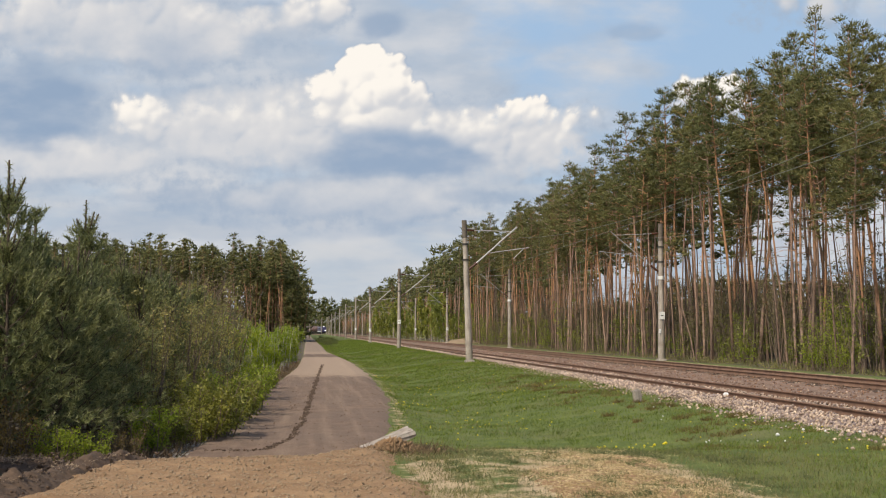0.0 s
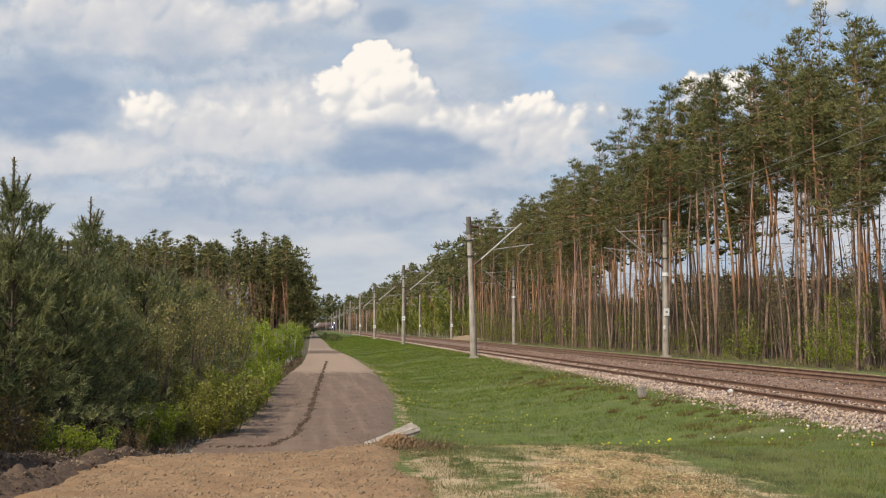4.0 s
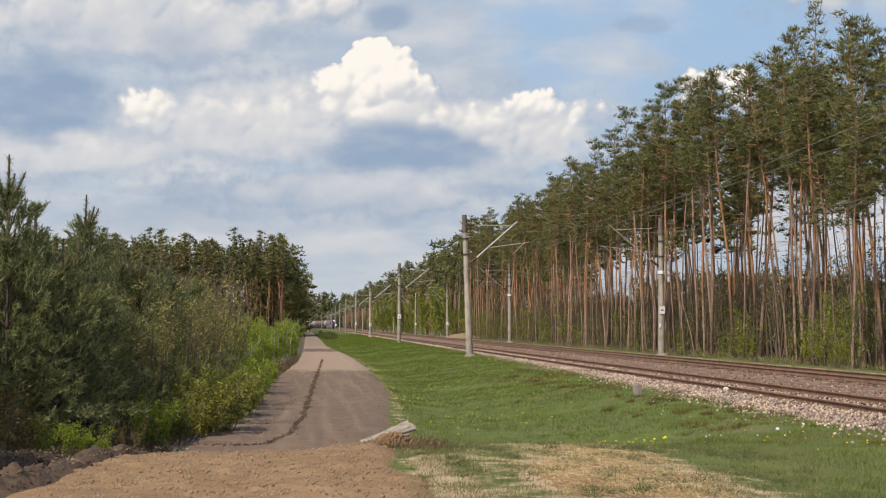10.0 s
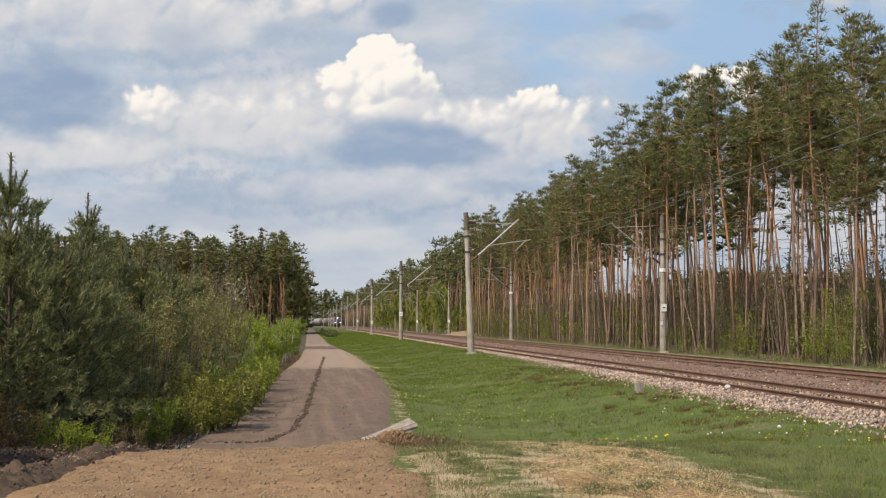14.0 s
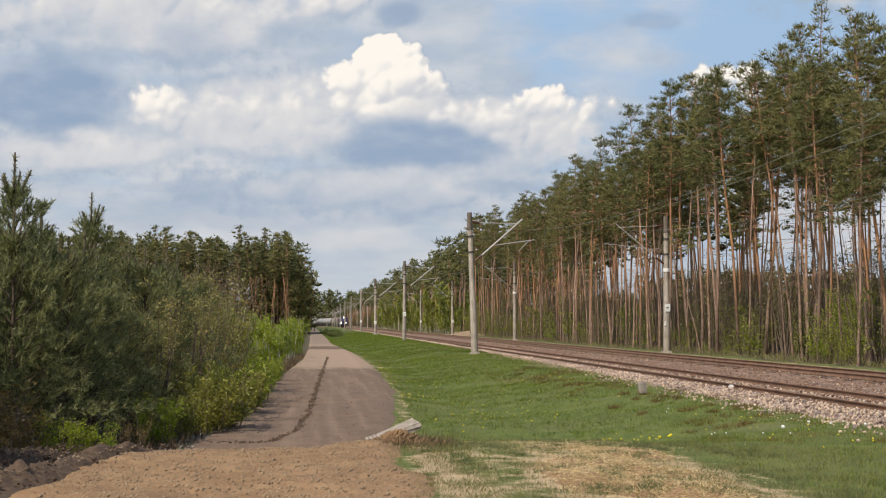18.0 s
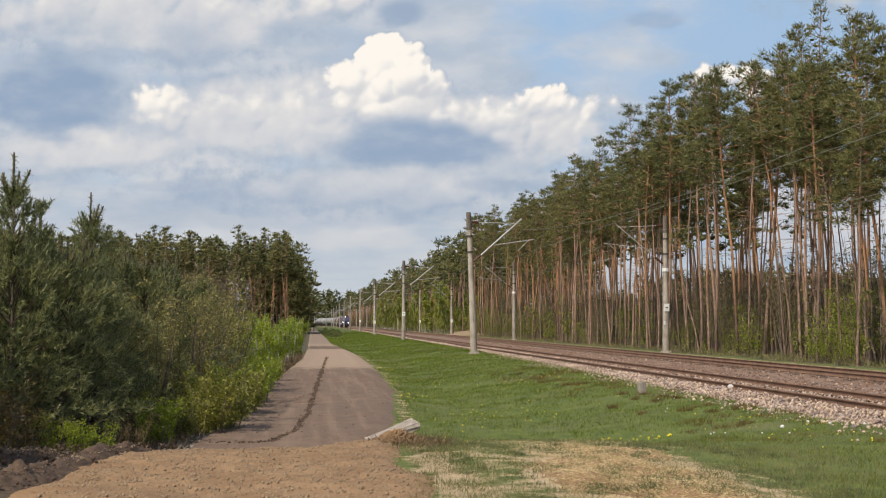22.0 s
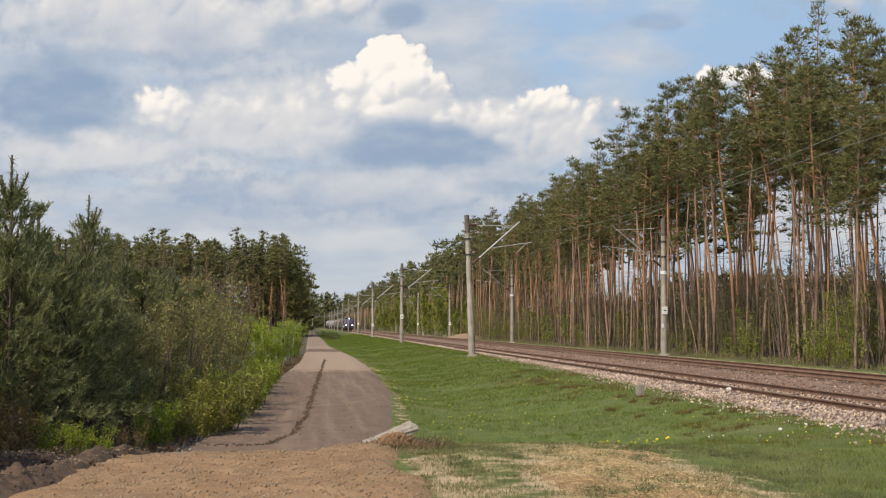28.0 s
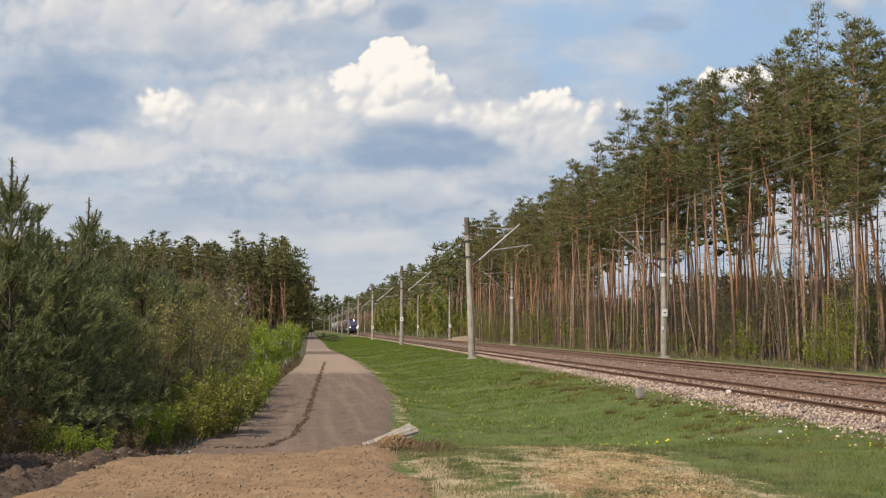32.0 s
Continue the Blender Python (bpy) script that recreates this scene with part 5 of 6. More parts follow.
    shrubs(706, "tall brownish-olive shrub in thin spring leaf", M_TWIG, M_BUDDING, [(-3.3, 25.4, 0.85), (-3.75, 27.0, 1.0), (-3.0, 28.5, 0.9), (-3.4, 31.0, 1.05), (-2.8, 33.5, 0.95), (-3.3, 35.5, 1.1), (-2.7, 38.5, 1.0), (-3.7, 39.5, 1.2)], 3.4, 0.8, 3800, 0.056, 18)
    shrubs(705, "low dark green bushes beside the far end of the road", M_TWIG, M_DARKLEAF, [(3.4, 196, 1.0), (4.4, 204, 1.2), (3.2, 215, 1.3), (4.6, 228, 1.4), (2.6, 240, 1.3), (3.6, 255, 1.5), (5.2, 240, 1.2)], 0.8, 1.1, 700, 0.12)
    # dead grass and bracken at their feet
    g = np.random.default_rng(9)
    n = 9000
    y = 18.2 + 70 * g.random(n) ** 1.8
    x = road_left(y) + 0.05 - np.abs(g.normal(size=n)) * 0.9 - 0.7 * (y < 21)
    s = Soup()
    s.tris(np.stack([x, y, land(x, y) - 0.02], -1), unit(g.normal(size=(n, 3)) * (0.6, 0.6, 0.2) + (0, 0, 0.8)), g.uniform(0.10, 0.36, n), 0.02, g)
    tagged(new("dead_grass", s.mesh("dead_grass", M_DRY)), "matted brown dead grass under the roadside shrubs", "dead grass", kind="stuff")


def build_undergrowth():
    """Leafing saplings under the pines across the tracks."""
    rng = random.Random(77)
    kinds = [leafy_parts(800 + k, 3.0 + 0.8 * k, 1.0, 5, 330, 0.13, 0.3, 0.12) for k in range(3)]
    for label, leaf, count, seed in (("sparse green saplings under the pines across the tracks", M_OLIVE, 330, 1), ("yellow-green saplings at the edge of the pine wood", M_SPRING, 45, 2), ("olive-green saplings further along the line", M_OLIVE, 150, 3)):
        w_all, l_all = Soup(), Soup()
        for _ in range(count):
            y = 46 + 140 * rng.random() ** 1.5 if seed < 3 else 105 + 220 * rng.random()
            x = right_edge(y) + (rng.uniform(-0.8, 14) if seed == 1 else rng.uniform(-1.0, 4) if seed == 2 else rng.uniform(-0.6, 5))
            w, f = kinds[rng.randrange(3)]
            m = m4(x, y, float(land(x, y)), rng.uniform(0, 6.28), rng.uniform(0.35, 1.15) if seed == 1 else rng.uniform(0.25, 0.7) if seed == 2 else rng.uniform(0.6, 1.5))
            w_all.merge(w, m)
            l_all.merge(f, m)
        top = tagged(new("undergrowth"), label, "undergrowth", kind="stuff")
        link_mesh("stem", w_all.mesh("stem", M_TWIG, True), top)
        link_mesh("leaves", l_all.mesh("leaves", leaf), top)
    # tall bare brush deeper in
    brush = [leafy_parts(870 + k, 5.0 + k, 1.3, 6, 420, 0.12, 0.25, 0.1) for k in range(3)]
    w_all, l_all = Soup(), Soup()
    for _ in range(250):
        y = 48 + 110 * rng.random() ** 1.2
        w, f = brush[rng.randrange(3)]
        x = right_edge(y) + rng.uniform(1.0, 16)
        m = m4(x, y, float(land(x, y)), rng.uniform(0, 6.28), rng.uniform(0.7, 1.15))
        w_all.merge(w, m)
        l_all.merge(f, m)
    top = tagged(new("undergrowth"), "tall brownish leafless brush between the pine trunks", "undergrowth", kind="stuff")
    link_mesh("stem", w_all.mesh("stem", M_TWIG, True), top)
    link_mesh("leaves", l_all.mesh("leaves", M_THICKET), top)
    # larger leafing trees in the wood's edge
    w, f = leafy_parts(850, 4.6, 2.1, 9, 2200, 0.1, 0.5, 0.2)
    top = as_thing("leafing_tree", [("stem", w, M_TWIG, True, "dark thin stems"), ("leaves", f, M_SPRING, False, "thin yellow-green young leaves")], "small leafing tree with thin yellow-green leaves among pines", "tree", "leafing trees by the railway")
    w, f = leafy_parts(851, 9.5, 2.4, 6, 4200, 0.30, 0.3, 0.06)
    tall = as_thing("leafing_tree", [("stem", w, M_BIRCHBARK, True, "pale thin stems"), ("leaves", f, M_BIRCHLEAF, False, "light olive-green young leaves")], "light green birch at the edge of the pine wood", "tree", "leafing trees by the railway")
    plant_scaled([top, tall], [(0, pose(25.0, 53.0, 0.45, 0, 0, 30) @ Matrix.Scale(0.8, 4)), (0, pose(26.6, 54.5, 0.45, 0, 0, 80) @ Matrix.Scale(0.9, 4)), (1, pose(22.6, 268, 0.45)), (1, pose(22.0, 287, 0.45, 0, 0, 70)), (1, pose(22.4, 312, 0.45, 0, 0, 150)), (1, pose(23.0, 246, 0.45, 0, 0, 220) @ Matrix.Scale(0.8, 4)), (1, pose(21.8, 342, 0.45, 0, 0, 20))] + [(1, pose(22.2 + 0.9 * math.sin(k * 2.3), 192 + k * 15.5 + 3 * math.sin(k * 1.7), 0.45, 0, 0, 47 * k) @ Matrix.Scale(0.8 + 0.22 * math.sin(k * 4.1), 4)) for k in range(14)] + [(1, pose(23.2 + 0.8 * math.sin(k * 3.1), 186 + k * 11.0, 0.45, 0, 0, 31 * k) @ Matrix.Scale(0.9 + 0.3 * math.sin(k * 2.7), 4)) for k in range(20)])
    # forest-floor herbs along the far side of the line
    g = np.random.default_rng(19)
    n = 7000
    y = 44 + 160 * g.random(n) ** 1.3
    x = 21.8 + np.abs(g.normal(size=n)) * 2.2
    s = Soup()
    s.tris(np.stack([x, y, land(x, y) - 0.02], -1), unit(g.normal(size=(n, 3)) * (0.5, 0.5, 0.2) + (0, 0, 0.9)), g.uniform(0.1, 0.38, n), 0.045, g)
    tagged(new("herb_layer", s.mesh("herb_layer", M_WORN)), "green grass and herbs at the foot of the pines", "grass", kind="stuff")


# ---- grass, flowers and small things of the verge ----
def build_verge():
    g = np.random.default_rng(41)

    def blades(name, label, x, y, length, width, material, upright=0.9):
        n = len(x)
        s = Soup()
        z = land(x, y) - 0.015 + np.where((x < 6.4) & (y < 19.4), np.maximum(pad_lift(x, y), 0.0), 0.0)
        s.tris(np.stack([x, y, z], -1), unit(g.normal(size=(n, 3)) * (0.45, 0.45, 0.15) + (0, 0, upright)), length, width, g)
        tagged(new(name, s.mesh(name, material)), label, "grass", kind="stuff")

    n = 280000
    y = 11 + 230 * g.random(n) ** 2.5
    lo = np.where(y < 18, 1.3, road_right(y) + 0.05)
    hi = np.interp(y, [15, 25, 55, 90], [9.15, 9.3, 10.1, 10.4])
    x = lo + (hi - lo) * g.random(n) + g.normal(size=n) * 0.12
    bare = np.exp(-(((x - 3.45) / 1.35) ** 4 + ((y - 11.5) / 5.4) ** 4))
    tuft = 0.5 + 0.5 * wave(x, y, 0.35, 3) + 0.35 * wave(x, y, 1.3, 1)
    bare = np.maximum(bare, 0.8 * np.exp(-(((x - 2.1) / 1.0) ** 4 + ((y - 12.0) / 4.6) ** 4)))
    keep = (g.random(n) > bare * 0.985) & (tuft + g.random(n) * 0.8 > 0.45) & (x < hi + 0.15)
    x, y, tuft = x[keep], y[keep], tuft[keep]
    dryness = np.exp(-(((x - 3.0) / 3.2) ** 2 + ((y - 13.0) / 6.0) ** 2)) + 0.25 * (wave(x, y, 2.4, 2) > 0.35)
    d = g.random(len(x)) < np.clip(dryness * 1.25, 0, 0.96)
    size = np.clip(y / 30, 0.55, 5.0)
    h = (0.05 + 0.075 * g.random(len(x))) * (0.7 + 0.6 * np.clip(tuft, 0, 1)) * np.clip(y / 40, 0.75, 1.0)
    w = 0.010 * size
    blades("verge_grass", "short fresh green grass on the railway bank", x[~d], y[~d], h[~d], w[~d], M_GRASS)
    blades("bleached_grass", "thin bleached grass round the bare sandy patch", x[d], y[d], h[d] * 0.9, w[d], M_DRYGRASS, 0.6)
    n = 42000
    x, y = 1.2 + 8 * g.random(n) ** 1.3, 10.2 + 9 * g.random(n)
    x = x - 0.45 * (g.random(n) < 0.3)
    keep = (g.random(n) > np.exp(-(((x - 3.45) / 1.3) ** 4 + ((y - 11.0) / 5.6) ** 4)) * 1.05) & (x > 0.95 + 0.2 * wave(x, y, 0.5)) & (wave(x, y, 0.22, 2) + g.random(n) > 0.2)
    x, y = x[keep], y[keep]
    blades("worn_grass", "short worn grey-green grass beside the sandy track", x, y, g.uniform(0.03, 0.1, len(x)), 0.008, M_WORN, 0.7)
    # pale dead stalks left standing from last year, in loose patches
    n = 26000
    y = 13 + 75 * g.random(n) ** 1.6
    lo = np.where(y < 18, 1.6, road_right(y) + 0.1)
    hi = np.interp(y, [15, 25, 55, 90], [9.2, 9.35, 10.1, 10.4])
    x = lo + (hi - lo) * g.random(n) ** 0.8
    keep = (wave(x, y, 0.9, 5) + 0.6 * wave(x, y, 2.9, 1) + 0.5 * step(x, hi - 1.6, hi) + 0.5 * (1 - step(x, lo, lo + 0.7)) + 0.5 * g.normal(size=n)) > 0.55
    x, y = x[keep], y[keep]
    blades("dead_stalks", "pale dead grass stalks among the green", x, y, g.uniform(0.05, 0.13, len(x)) * np.clip(y / 30, 0.8, 1.6), 0.008 * np.clip(y / 24, 0.8, 2.2), M_DRYGRASS, 0.7)
    # ranker tufts
    tx, ty = [], []
    for _ in range(420):
        cy = 19 + 43 * g.random() ** 1.5
        cx = g.uniform(1.5 if cy < 18 else float(road_right(cy)), 9.2)
        k = g.integers(14, 40)
        tx.append(cx + g.normal(size=k) * 0.09)
        ty.append(cy + g.normal(size=k) * 0.11)
    tx, ty = np.concatenate(tx), np.concatenate(ty)
    blades("grass_tufts", "taller tufts of green grass on the bank", tx, ty, g.uniform(0.06, 0.125, len(tx)), 0.010, M_GRASS, 1.0)
    # grey-green tufts in and round the bare patch, brown ones near the ballast
    for name, label, material, spots, span in (("herb_tufts", "grey-green tufts of herbs on the bare sandy patch", M_HERB, 210, (1.4, 5.9, 10.4, 18.4)), ("brown_grass", "patches of reddish-brown dry grass near the ballast", M_RUSSET, 70, (6.6, 9.3, 16.0, 46.0))):
        tx, ty = [], []
        for _ in range(spots):
            cx, cy, k = g.uniform(span[0], span[1]), span[2] + (span[3] - span[2]) * g.random() ** 1.3, g.integers(60, 170)
            r = g.uniform(0.04, 0.14) * max(1.0, cy / 20)
            tx.append(cx + g.normal(size=k) * r)
            ty.append(cy + g.normal(size=k) * r)
        tx, ty = np.concatenate(tx), np.concatenate(ty)
        blades(name, label, tx, ty, g.uniform(0.05, 0.115, len(tx)) * np.clip(ty / 18, 0.8, 1.5), 0.009 * np.clip(ty / 16, 0.8, 2.0), material, 0.6)
    # dandelions, in loose drifts
    fx, fy = [], []
    for cx, cy, k, sp in ((5.75, 21.0, 9, 0.25), (5.2, 21.6, 10, 0.4), (2.7, 22.0, 30, 0.9), (3.6, 27.0, 35, 1.6), (5.5, 30.0, 40, 2.5), (3.0, 36.0, 40, 1.2), (4.5, 45, 50, 2.2), (7.5, 16.5, 22, 1.0), (8.0, 21.0, 20, 1.0), (6.5, 38, 40, 2.0), (3.7, 60, 40, 1.0)):
        k = (2 * k + 2) // 3
        fx.append(cx + g.normal(size=k) * sp * 0.6)
        fy.append(cy + g.normal(size=k) * sp)
    fx, fy = np.concatenate(fx), np.concatenate(fy)
    ok = (fx > road_right(fy) + 0.1) & (fx < 9.1)
    fx, fy = fx[ok], fy[ok]

    def heads(name, x, y, r, lift, material, label, group):
        s = Soup()
        for px, py, pr in zip(x, y, r):
            z = float(land(px, py))
            s.tube([(px, py, z + lift - pr * 0.5), (px, py, z + lift), (px, py, z + lift + pr * 0.6), (px, py, z + lift + pr)], [pr * 0.3, pr, pr * 0.85, pr * 0.3], 7)
        tagged(new(name, s.mesh(name, material)), label, "flowers", kind="stuff")

    heads("dandelions", fx, fy, g.uniform(0.011, 0.021, len(fx)) * np.clip(fy / 28, 0.8, 1.0), 0.085, M_YELLOW, "scattered yellow dandelion heads in the grass", "")
    bx = np.array([5.86, 5.99, 6.07, 5.74, 5.24, 5.40, 5.12])
    by = np.array([20.2, 20.1, 20.25, 20.4, 21.2, 21.0, 21.1])
    heads("dandelion_clump", bx, by, np.array([0.03, 0.024, 0.034, 0.024, 0.028, 0.022, 0.02]), 0.14, M_YELLOW, "clump of bright yellow dandelions on the bank", "")
    sx = np.concatenate([[7.55, 8.15, 8.35, 8.75], 6.2 + 2.8 * g.random(14)])
    sy = np.concatenate([[19.0, 19.4, 19.0, 18.6], 16 + 16 * g.random(14)])
    heads("seed_heads", sx, sy, np.concatenate([[0.036, 0.026, 0.022, 0.026], g.uniform(0.012, 0.018, 14)]), 0.11, M_SEEDHEAD, "white dandelion seed heads in the grass", "")
    # clods on the sandy pad
    n = 9000
    x = g.uniform(-2.6, 1.2, n)
    y = g.uniform(10.5, 17.4, n)
    stones("sand_clods", x, y, land(x, y) + pad_lift(x, y) + 0.003, 0.006 + 0.022 * g.random(n) ** 4, M_PALESAND, "small clods and pebbles on the sandy track", 44)
    n = 2600
    y = 19 + 32 * g.random(n) ** 1.4
    x = road_left(y) + g.normal(size=n) * 0.22 - 0.05
    stones("verge_rubble", x, y, land(x, y) + 0.03, 0.012 + 0.035 * g.random(n) ** 2, M_RUBBLE, "grey stones and rubble along the road verge", 46)
    n = 1500
    x = g.uniform(-2.2, 1.0, n)
    y = 16.5 + 0.9 * step(x, -0.2, 1.2) + g.normal(size=n) * 0.1
    stones("edge_stones", x, y, land(x, y) + 0.035, 0.007 + 0.022 * g.random(n) ** 2, M_CRUST, "pale stones along the edge of the sandy track", 48)
    n = 1700
    y = 17.0 + 48 * g.random(n) ** 1.6
    x = road_left(y) + (road_right(y) - road_left(y)) * (0.04 + 0.92 * g.random(n))
    stones("road_grit", x, y, land(x, y) + 0.062, (0.005 + 0.018 * g.random(n) ** 4) * np.clip(y / 22, 0.8, 1.6), M_ROAD, "small stones and clods strewn over the road", 49)
    # straw on the bare patch
    n = 38000
    x, y = 3.45 + g.normal(size=n) * 0.72, 9.5 + 8.5 * g.random(n)
    s = Soup()
    s.tris(np.stack([x, y, land(x, y) + np.maximum(pad_lift(x, y), -0.01) + 0.004], -1), unit(g.normal(size=(n, 3)) * (1, 1, 0.12) + (0, 0, 0.14)), g.uniform(0.025, 0.085, n), 0.0075, g)
    tagged(new("straw", s.mesh("straw", M_STRAW)), "bleached straw on the bare sandy patch", "straw", kind="stuff")


def build_soil_ridges():
    g = np.random.default_rng(61)
    for pts, w, h in (([(-4.4, 14.0), (-3.7, 14.7), (-3.3, 15.2), (-2.75, 15.7)], 0.26, 0.20), ([(-3.5, 11.6), (-3.15, 12.4), (-2.95, 13.3), (-2.75, 14.4), (-2.35, 15.6), (-1.75, 16.15)], 0.28, 0.21)):
        pts = np.array(pts)
        t = np.concatenate([[0], np.cumsum(np.linalg.norm(np.diff(pts, axis=0), axis=1))])
        s = np.arange(0, t[-1], 0.035)
        cx, cy = np.interp(s, t, pts[:, 0]), np.interp(s, t, pts[:, 1])
        tx, ty = np.gradient(cx), np.gradient(cy)
        ln = np.hypot(tx, ty)
        us = np.linspace(-1, 1, 31)
        gu = us[None, :]
        x = cx[:, None] + (-ty / ln)[:, None] * gu * w * 1.6
        y = cy[:, None] + (tx / ln)[:, None] * gu * w * 1.6
        taper = np.minimum(1, np.minimum(s, t[-1] - s) / 0.7)[:, None]
        z = land(x, y) - 0.06 + h * taper * np.exp(-np.abs(gu / 0.55) ** 1.5) * (0.45 + 1.1 * value_noise(x * 2.6, y * 2.6, 3, 8)) + 0.16 * (value_noise(x * 7, y * 7, 4, 9) - 0.5) + 0.012 * g.random(x.shape)
        k = len(us)
        n = 420
        pick = g.integers(0, len(s), n)
        bx, by = cx[pick] + g.normal(size=n) * w * 0.75, cy[pick] + g.normal(size=n) * w * 0.75
        d2 = ((bx - cx[pick]) ** 2 + (by - cy[pick]) ** 2) / (w * w)
        stones("soil_clods", bx, by, land(bx, by) + 0.02 + h * 0.7 * np.exp(-d2 * 1.3), 0.008 + 0.030 * g.random(n) ** 4, M_SOIL, "dark crumbled clods on the soil ridge", int(w * 1000))
        n = 700
        pick = g.integers(0, len(s), n)
        bx, by = cx[pick] + g.normal(size=n) * w * 0.35, cy[pick] + g.normal(size=n) * w * 0.35
        stones("dry_crust", bx, by, land(bx, by) - 0.05 + h * taper[pick, 0] * g.uniform(0.75, 1.0, n), 0.006 + 0.017 * g.random(n) ** 2, M_CRUST, "pale dry crumbs along the top of the soil ridge", int(w * 900) + len(s))
        i, j = np.meshgrid(np.arange(len(s) - 1), np.arange(k - 1), indexing="ij")
        a = (i * k + j).ravel()
        me = tri_mesh("soil_ridge", np.stack([x, y, z], -1).reshape(-1, 3), np.stack([a, a + 1, a + k + 1, a + k], 1), M_SOIL, False)
        tagged(new("soil_ridge", me), "rough ridge of turned dark soil beside the track", "soil ridge", "soil ridges")


def build_small_things():
    # broken slab at the corner of road and track
    g = np.random.default_rng(71)
    top = tagged(new("broken_slab"), "tilted broken pale concrete slab half buried in grass", "concrete slab")
    top.matrix_basis = pose(1.17, 17.3, float(land(1.17, 17.3)) + 0.15, 4, -21, 10)
    bm = bmesh.new()
    block(bm, -0.38, 0.36, -0.14, 0.24, -0.06, 0.035)
    bmesh.ops.subdivide_edges(bm, edges=bm.edges[:], cuts=2, use_grid_fill=True)
    for v in bm.verts:
        v.co += Vector(g.normal(size=3)) * 0.008
    part("slab", bm, M_CONCRETE, top, "chipped pale concrete")
    n = 900
    bx, by = 1.15 + g.normal(size=n) * 0.22, 17.15 + g.normal(size=n) * 0.16
    stones("earth_heap", bx, by, land(bx, by) + 0.02 + 0.17 * np.exp(-((bx - 1.25) / 0.3) ** 2 - ((by - 17.2) / 0.2) ** 2) * g.random(n), g.uniform(0.015, 0.05, n), M_SAND, "crumbled sandy earth under the broken slab", 47)
    s = Soup()
    n = 1300
    x, y = 1.45 + g.normal(size=n) * 0.28, 17.1 + g.normal(size=n) * 0.5
    s.tris(np.stack([x, y, land(x, y) - 0.02], -1), unit(g.normal(size=(n, 3)) * (0.9, 0.9, 0.2) + (0, 0, 0.6)), g.uniform(0.08, 0.3, n), 0.014, g)
    tagged(new("dry_weeds", s.mesh("dry_weeds", M_DRY)), "dry brown weeds round the broken slab", "weeds", kind="stuff")
    # low marker stone in the bank
    stone = tagged(new("marker_stone"), "small leaning grey concrete marker post in the grass", "marker post")
    stone.matrix_basis = pose(8.12, 29.4, float(land(8.12, 29.4)), 0, -7, 12)
    bm = bmesh.new()
    block(bm, -0.10, 0.10, -0.07, 0.07, -0.2, 0.30, 0.02)
    part("post", bm, M_CONCRETE, stone, "weathered concrete")
    # white cap beside the near rail
    cap = tagged(new("white_block"), "small white painted block beside the near rail", "track marker")
    cap.matrix_basis = pose(10.93, 31.0, RAIL_Z - 0.05)
    bm = bmesh.new()
    block(bm, -0.065, 0.065, -0.06, 0.06, -0.05, 0.04, 0.025)
    part("block", bm, M_WHITE, cap, "white paint")
    # sand heap across the line
    bm = bmesh.new()
    bmesh.ops.create_grid(bm, x_segments=24, y_segments=24, size=1)
    for v in bm.verts:
        r = v.co.xy.length
        v.co.z = 0.75 * max(0.0, 1 - r) ** 0.7 - 0.1 + 0.05 * math.sin(v.co.x * 9) * math.cos(v.co.y * 7)
        v.co.x *= 2.6
        v.co.y *= 15
    heap = tagged(new("sand_heap"), "low heap of pale yellow sand beside the line", "sand heap")
    heap.matrix_basis = pose(22.9, 178, 0.45)
    part("heap", bm, M_PALESAND, heap, "", True)


# ---- train ----
def loft(sections, material, name, parent, label, smooth=False):
    """A closed body from rings of equal length along its way."""
    v = [p for ring in sections for p in ring]
    k = len(sections[0])
    bm = bmesh.new()
    bv = [bm.verts.new(p) for p in v]
    for i in range(len(sections) - 1):
        for j in range(k):
            bm.faces.new((bv[i * k + j], bv[i * k + (j + 1) % k], bv[(i + 1) * k + (j + 1) % k], bv[(i + 1) * k + j]))
    bm.faces.new(bv[:k])
    bm.faces.new(bv[-k:])
    bmesh.ops.recalc_face_normals(bm, faces=bm.faces[:])
    return part(name, bm, material, parent, label, smooth)


def bogie(parent, y, axles):
    bm = bmesh.new()
    block(bm, -1.15, 1.15, y - 1.6, y + 1.6, 0.35, 0.85, 0.05)
    frame_part = part("bogie", bm, M_UNDER, parent, "dark bogie frame")
    for a in axles:
        for sx in (-0.76, 0.76):
            bm = bmesh.new()
            rod(bm, (sx - 0.06, y + a, 0.5), (sx + 0.06, y + a, 0.5), 0.5, 18)
            part("wheel", bm, M_DARKSTEEL, frame_part)


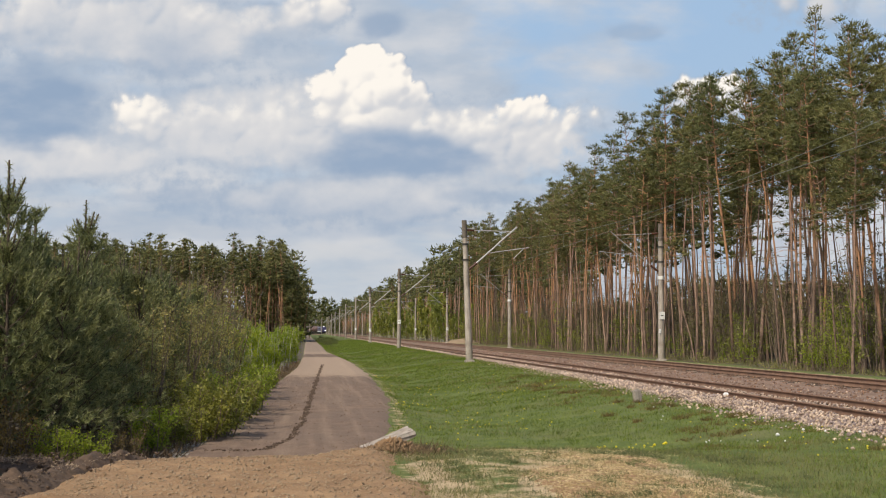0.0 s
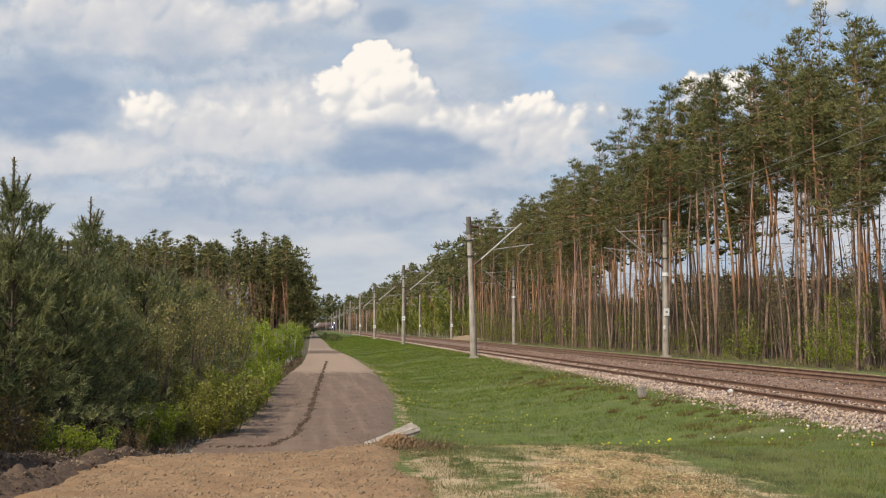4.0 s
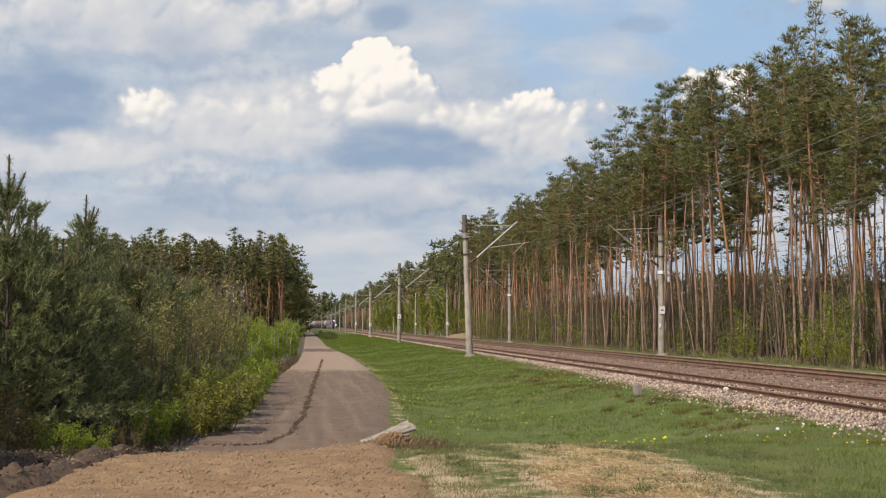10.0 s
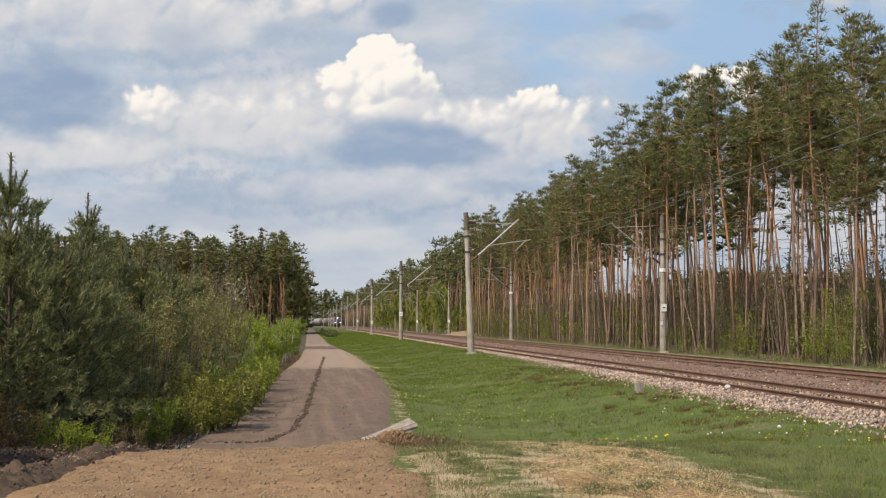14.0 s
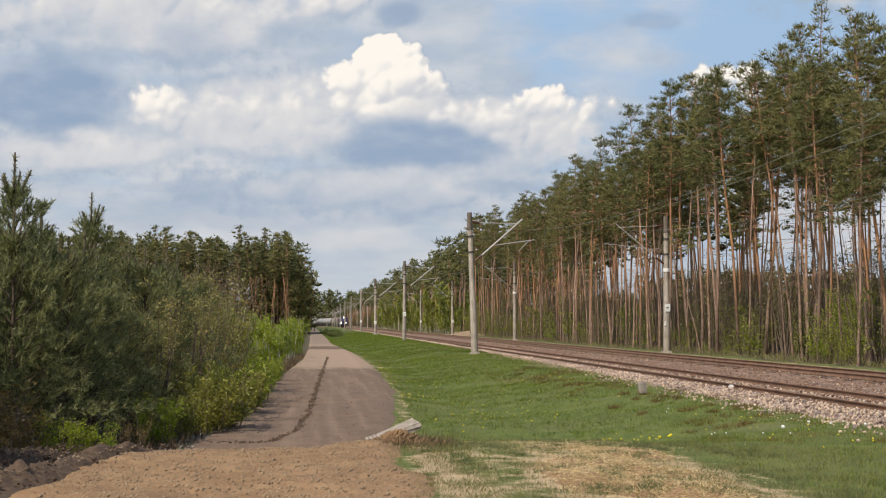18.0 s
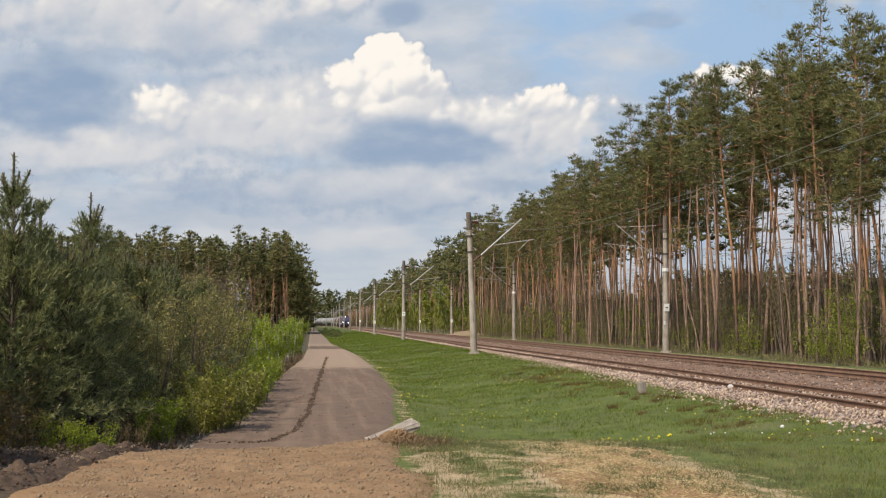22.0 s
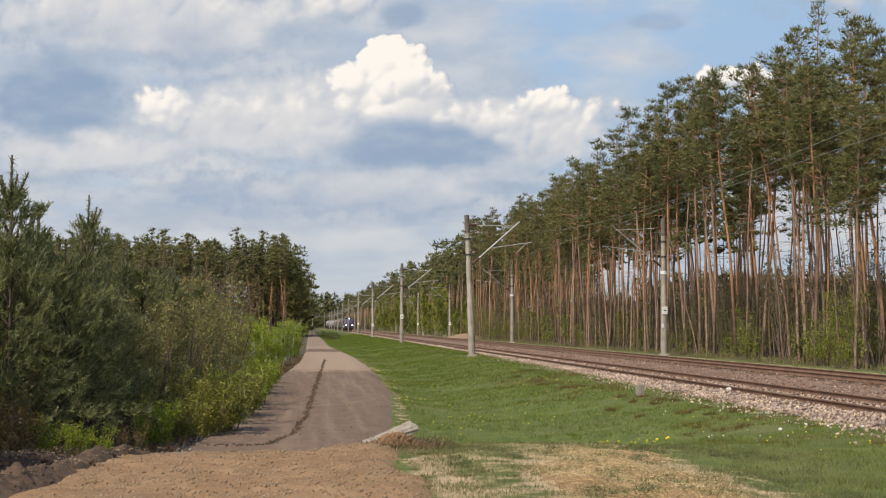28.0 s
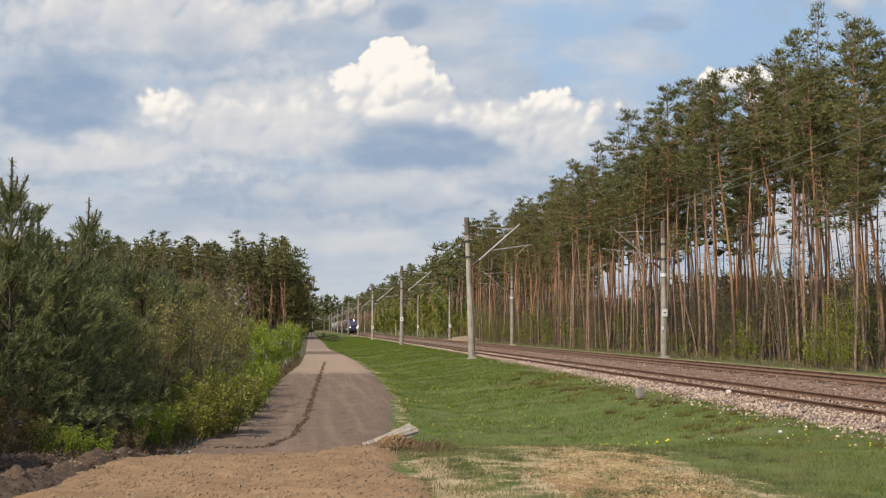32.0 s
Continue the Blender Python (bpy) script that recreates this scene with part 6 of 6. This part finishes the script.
def build_locomotive():
    loco = tagged(new("locomotive"), "blue electric locomotive with white-lit headlamps on the near track", "locomotive")

    def ring(y, w, z0, z1, zr):
        return [(-w, y, z0), (-w, y, z1), (-w * 0.72, y, zr), (w * 0.72, y, zr), (w, y, z1), (w, y, z0)]

    loft([ring(-7.95, 1.25, 1.0, 2.0, 2.35), ring(-7.8, 1.42, 1.0, 2.3, 2.6), ring(-7.1, 1.46, 1.0, 3.35, 3.75), ring(7.1, 1.46, 1.0, 3.35, 3.75), ring(7.8, 1.42, 1.0, 2.3, 2.6), ring(7.95, 1.25, 1.0, 2.0, 2.35)], M_LOCO, "body", loco, "violet-blue painted body")
    bm = bmesh.new()
    block(bm, -1.47, 1.47, -7.6, 7.6, 1.15, 1.45, 0.03)
    part("stripe", bm, M_WHITE, loco, "pale band along the lower body")
    for sx in (-0.62, 0.62):
        bm = bmesh.new()
        block(bm, sx - 0.5, sx + 0.5, -0.02, 0.02, -0.4, 0.4, 0.015, Matrix.Translation((0, -7.50, 3.0)) @ Matrix.Rotation(radians(-32), 4, "X"))
        part("windscreen", bm, M_PANE, loco, "dark cab windscreen")
        bm = bmesh.new()
        rod(bm, (sx * 1.45, -7.98, 1.75), (sx * 1.45, -7.86, 1.75), 0.16, 14)
        part("headlight", bm, M_LAMP, loco, "lit white headlamp")
        bm = bmesh.new()
        rod(bm, (sx * 1.4, -8.5, 1.06), (sx * 1.4, -7.9, 1.06), 0.09, 10)
        rod(bm, (sx * 1.4, -8.55, 1.06), (sx * 1.4, -8.48, 1.06), 0.24, 14)
        part("buffer", bm, M_DARKSTEEL, loco)
    bm = bmesh.new()
    rod(bm, (0, -7.25, 3.72), (0, -7.1, 3.72), 0.16, 14)
    part("headlight", bm, M_LAMP, loco, "lit white top lamp")
    for k in range(5):
        for sx in (-1.475, 1.475):
            bm = bmesh.new()
            block(bm, sx - 0.01, sx + 0.01, -4.4 + k * 2.0, -3.3 + k * 2.0, 2.4, 3.0, 0.005)
            part("side_window", bm, M_PANE, loco)
    bm = bmesh.new()
    block(bm, -1.0, 1.0, -6.6, 6.6, 3.73, 3.95, 0.08)
    part("roof", bm, M_UNDER, loco, "dark grey roof")
    for y in (-4.5, 4.5):
        bm = bmesh.new()
        up = 1.55 if y > 0 else 0.35
        rod(bm, (-0.4, y - 0.7, 3.95), (-0.4, y + 0.8, 3.95 + up * 0.5), 0.04)
        rod(bm, (0.4, y - 0.7, 3.95), (0.4, y + 0.8, 3.95 + up * 0.5), 0.04)
        rod(bm, (-0.4, y + 0.8, 3.95 + up * 0.5), (-0.6, y - 0.5, 3.95 + up), 0.03)
        rod(bm, (0.4, y + 0.8, 3.95 + up * 0.5), (0.6, y - 0.5, 3.95 + up), 0.03)
        rod(bm, (-0.9, y - 0.5, 3.98 + up), (0.9, y - 0.5, 3.98 + up), 0.05)
        part("pantograph", bm, M_DARKSTEEL, loco)
    bm = bmesh.new()
    block(bm, -1.3, 1.3, -7.7, 7.7, 0.75, 1.05, 0.04)
    part("underframe", bm, M_UNDER, loco)
    bogie(loco, -4.2, (-1.0, 1.0))
    bogie(loco, 4.2, (-1.0, 1.0))
    return loco


def build_wagon(paint, label, tank_label):
    wag = tagged(new("tank_wagon"), label, "tank wagon", "wagons of the train")
    sections = []
    for y, r in ((-5.6, 0.45), (-5.45, 1.0), (-5.1, 1.38), (-4.7, 1.48), (4.7, 1.48), (5.1, 1.38), (5.45, 1.0), (5.6, 0.45)):
        sections.append([(r * math.cos(a), y, 2.62 + r * math.sin(a)) for a in [k * math.pi / 9 for k in range(18)]])
    loft(sections, paint, "tank", wag, tank_label, True)
    bm = bmesh.new()
    block(bm, -1.3, 1.3, -6.1, 6.1, 0.95, 1.2, 0.03)
    for y in (-4.2, 4.2):
        block(bm, -1.2, 1.2, y - 0.2, y + 0.2, 1.2, 1.9, 0.03)
    part("underframe", bm, M_UNDER, wag, "dark underframe and saddles")
    bm = bmesh.new()
    rod(bm, (0, 0, 4.05), (0, 0, 4.35), 0.4, 14)
    part("hatch", bm, M_UNDER, wag)
    bm = bmesh.new()
    block(bm, -0.5, 0.5, -2.2, 2.2, 4.16, 4.2, 0.01)
    part("walkway", bm, M_STEEL, wag)
    bm = bmesh.new()
    for sx in (-1.62, -1.22):
        rod(bm, (sx, 0.6, 1.1), (sx * 0.5, 0.6, 4.2), 0.025, 6)
    part("ladder", bm, M_STEEL, wag)
    for y in (-6.1, 6.1):
        bm = bmesh.new()
        for sx in (-0.87, 0.87):
            rod(bm, (sx, y, 1.06), (sx, y + math.copysign(0.5, y), 1.06), 0.1, 10)
        part("buffer_pair", bm, M_DARKSTEEL, wag)
    bogie(wag, -4.1, (-0.9, 0.9))
    bogie(wag, 4.1, (-0.9, 0.9))
    return wag


M_LOCO = surface("violet_blue_paint", (0.032, 0.030, 0.075), (0.055, 0.052, 0.115), 2, 20, 0.4, 0.05)
M_UNDER = surface("grimy_underframe", (0.03, 0.027, 0.025), (0.07, 0.06, 0.055), 2, 20, 0.8, 0.1)
M_PANE = plain("dark_cab_glass", (0.02, 0.025, 0.03), 0.08)
M_LAMP = plain("headlamp_glow", (1.0, 0.97, 0.9), 0.3, 0.0, 4.0)
M_TANK_BROWN = surface("dusty_brown_tank_paint", (0.10, 0.06, 0.05), (0.17, 0.10, 0.085), 1, 12, 0.6, 0.05, per_object=0.25)
M_TANK_PALE = surface("pale_tank_paint", (0.24, 0.235, 0.23), (0.38, 0.375, 0.37), 1, 12, 0.5, 0.05, per_object=0.15)


def build_train():
    loco = build_locomotive()
    brown = build_wagon(M_TANK_BROWN, "dark red-brown tank wagon behind the locomotive", "dusty brown tank")
    pale = build_wagon(M_TANK_PALE, "dusty white tank wagon in the freight train", "off-white tank")
    cars = [loco]
    for k in range(18):
        src = pale if k in (4, 8) or k > 9 else brown
        cars.append(src if src not in cars else copy_thing(src, Matrix()))
    return cars


def train_rows(offset):
    """Rows for one vehicle, offset metres behind the nose of the train."""
    rows = []
    for t in range(0, 33, 2):
        s = 327.0 + 9.5 * (32 - t) + offset
        x, y, a = line_at(s, NEAR)
        rows.append((float(t), Matrix.Translation((x, y, RAIL_Z)) @ Matrix.Rotation(a, 4, "Z")))
    return rows


build_ground()
build_road()
sheet("sand_track", np.arange(-6.5, 6.5, 0.055), np.arange(8.5, 19.5, 0.075), pad_lift, M_SAND, "loose yellowish sandy track at a level crossing approach", "track")
backdrop = build_clouds()
build_ballast()
POLE = mast_mesh(8.0, 0.21, 0.13)
build_masts()
build_wires()
COARSE = build_right_wood()
build_other_woods(COARSE)
build_undergrowth()
build_young_growth()
build_verge()
build_soil_ridges()
build_small_things()
build_tyre_rut()
TRAIN = build_train()
build_track(NEAR, 15.2, "rusty near railway track on dark sleepers")
build_track(FAR, 32.0, "rusty far railway track on dark sleepers")


def motions():
    for k, car in enumerate(TRAIN):
        walk(car, train_rows(8.5 if k == 0 else 17.6 + 6.7 + (k - 1) * 13.3))
    # the cloud bank drifts slowly
    walk(backdrop, [(float(t), pose(*EYE, 0.22 * t / 32 - 0.11, 0.0, 0.5 - 1.0 * t / 32)) for t in (0, 8, 16, 24, 32)])


motions()
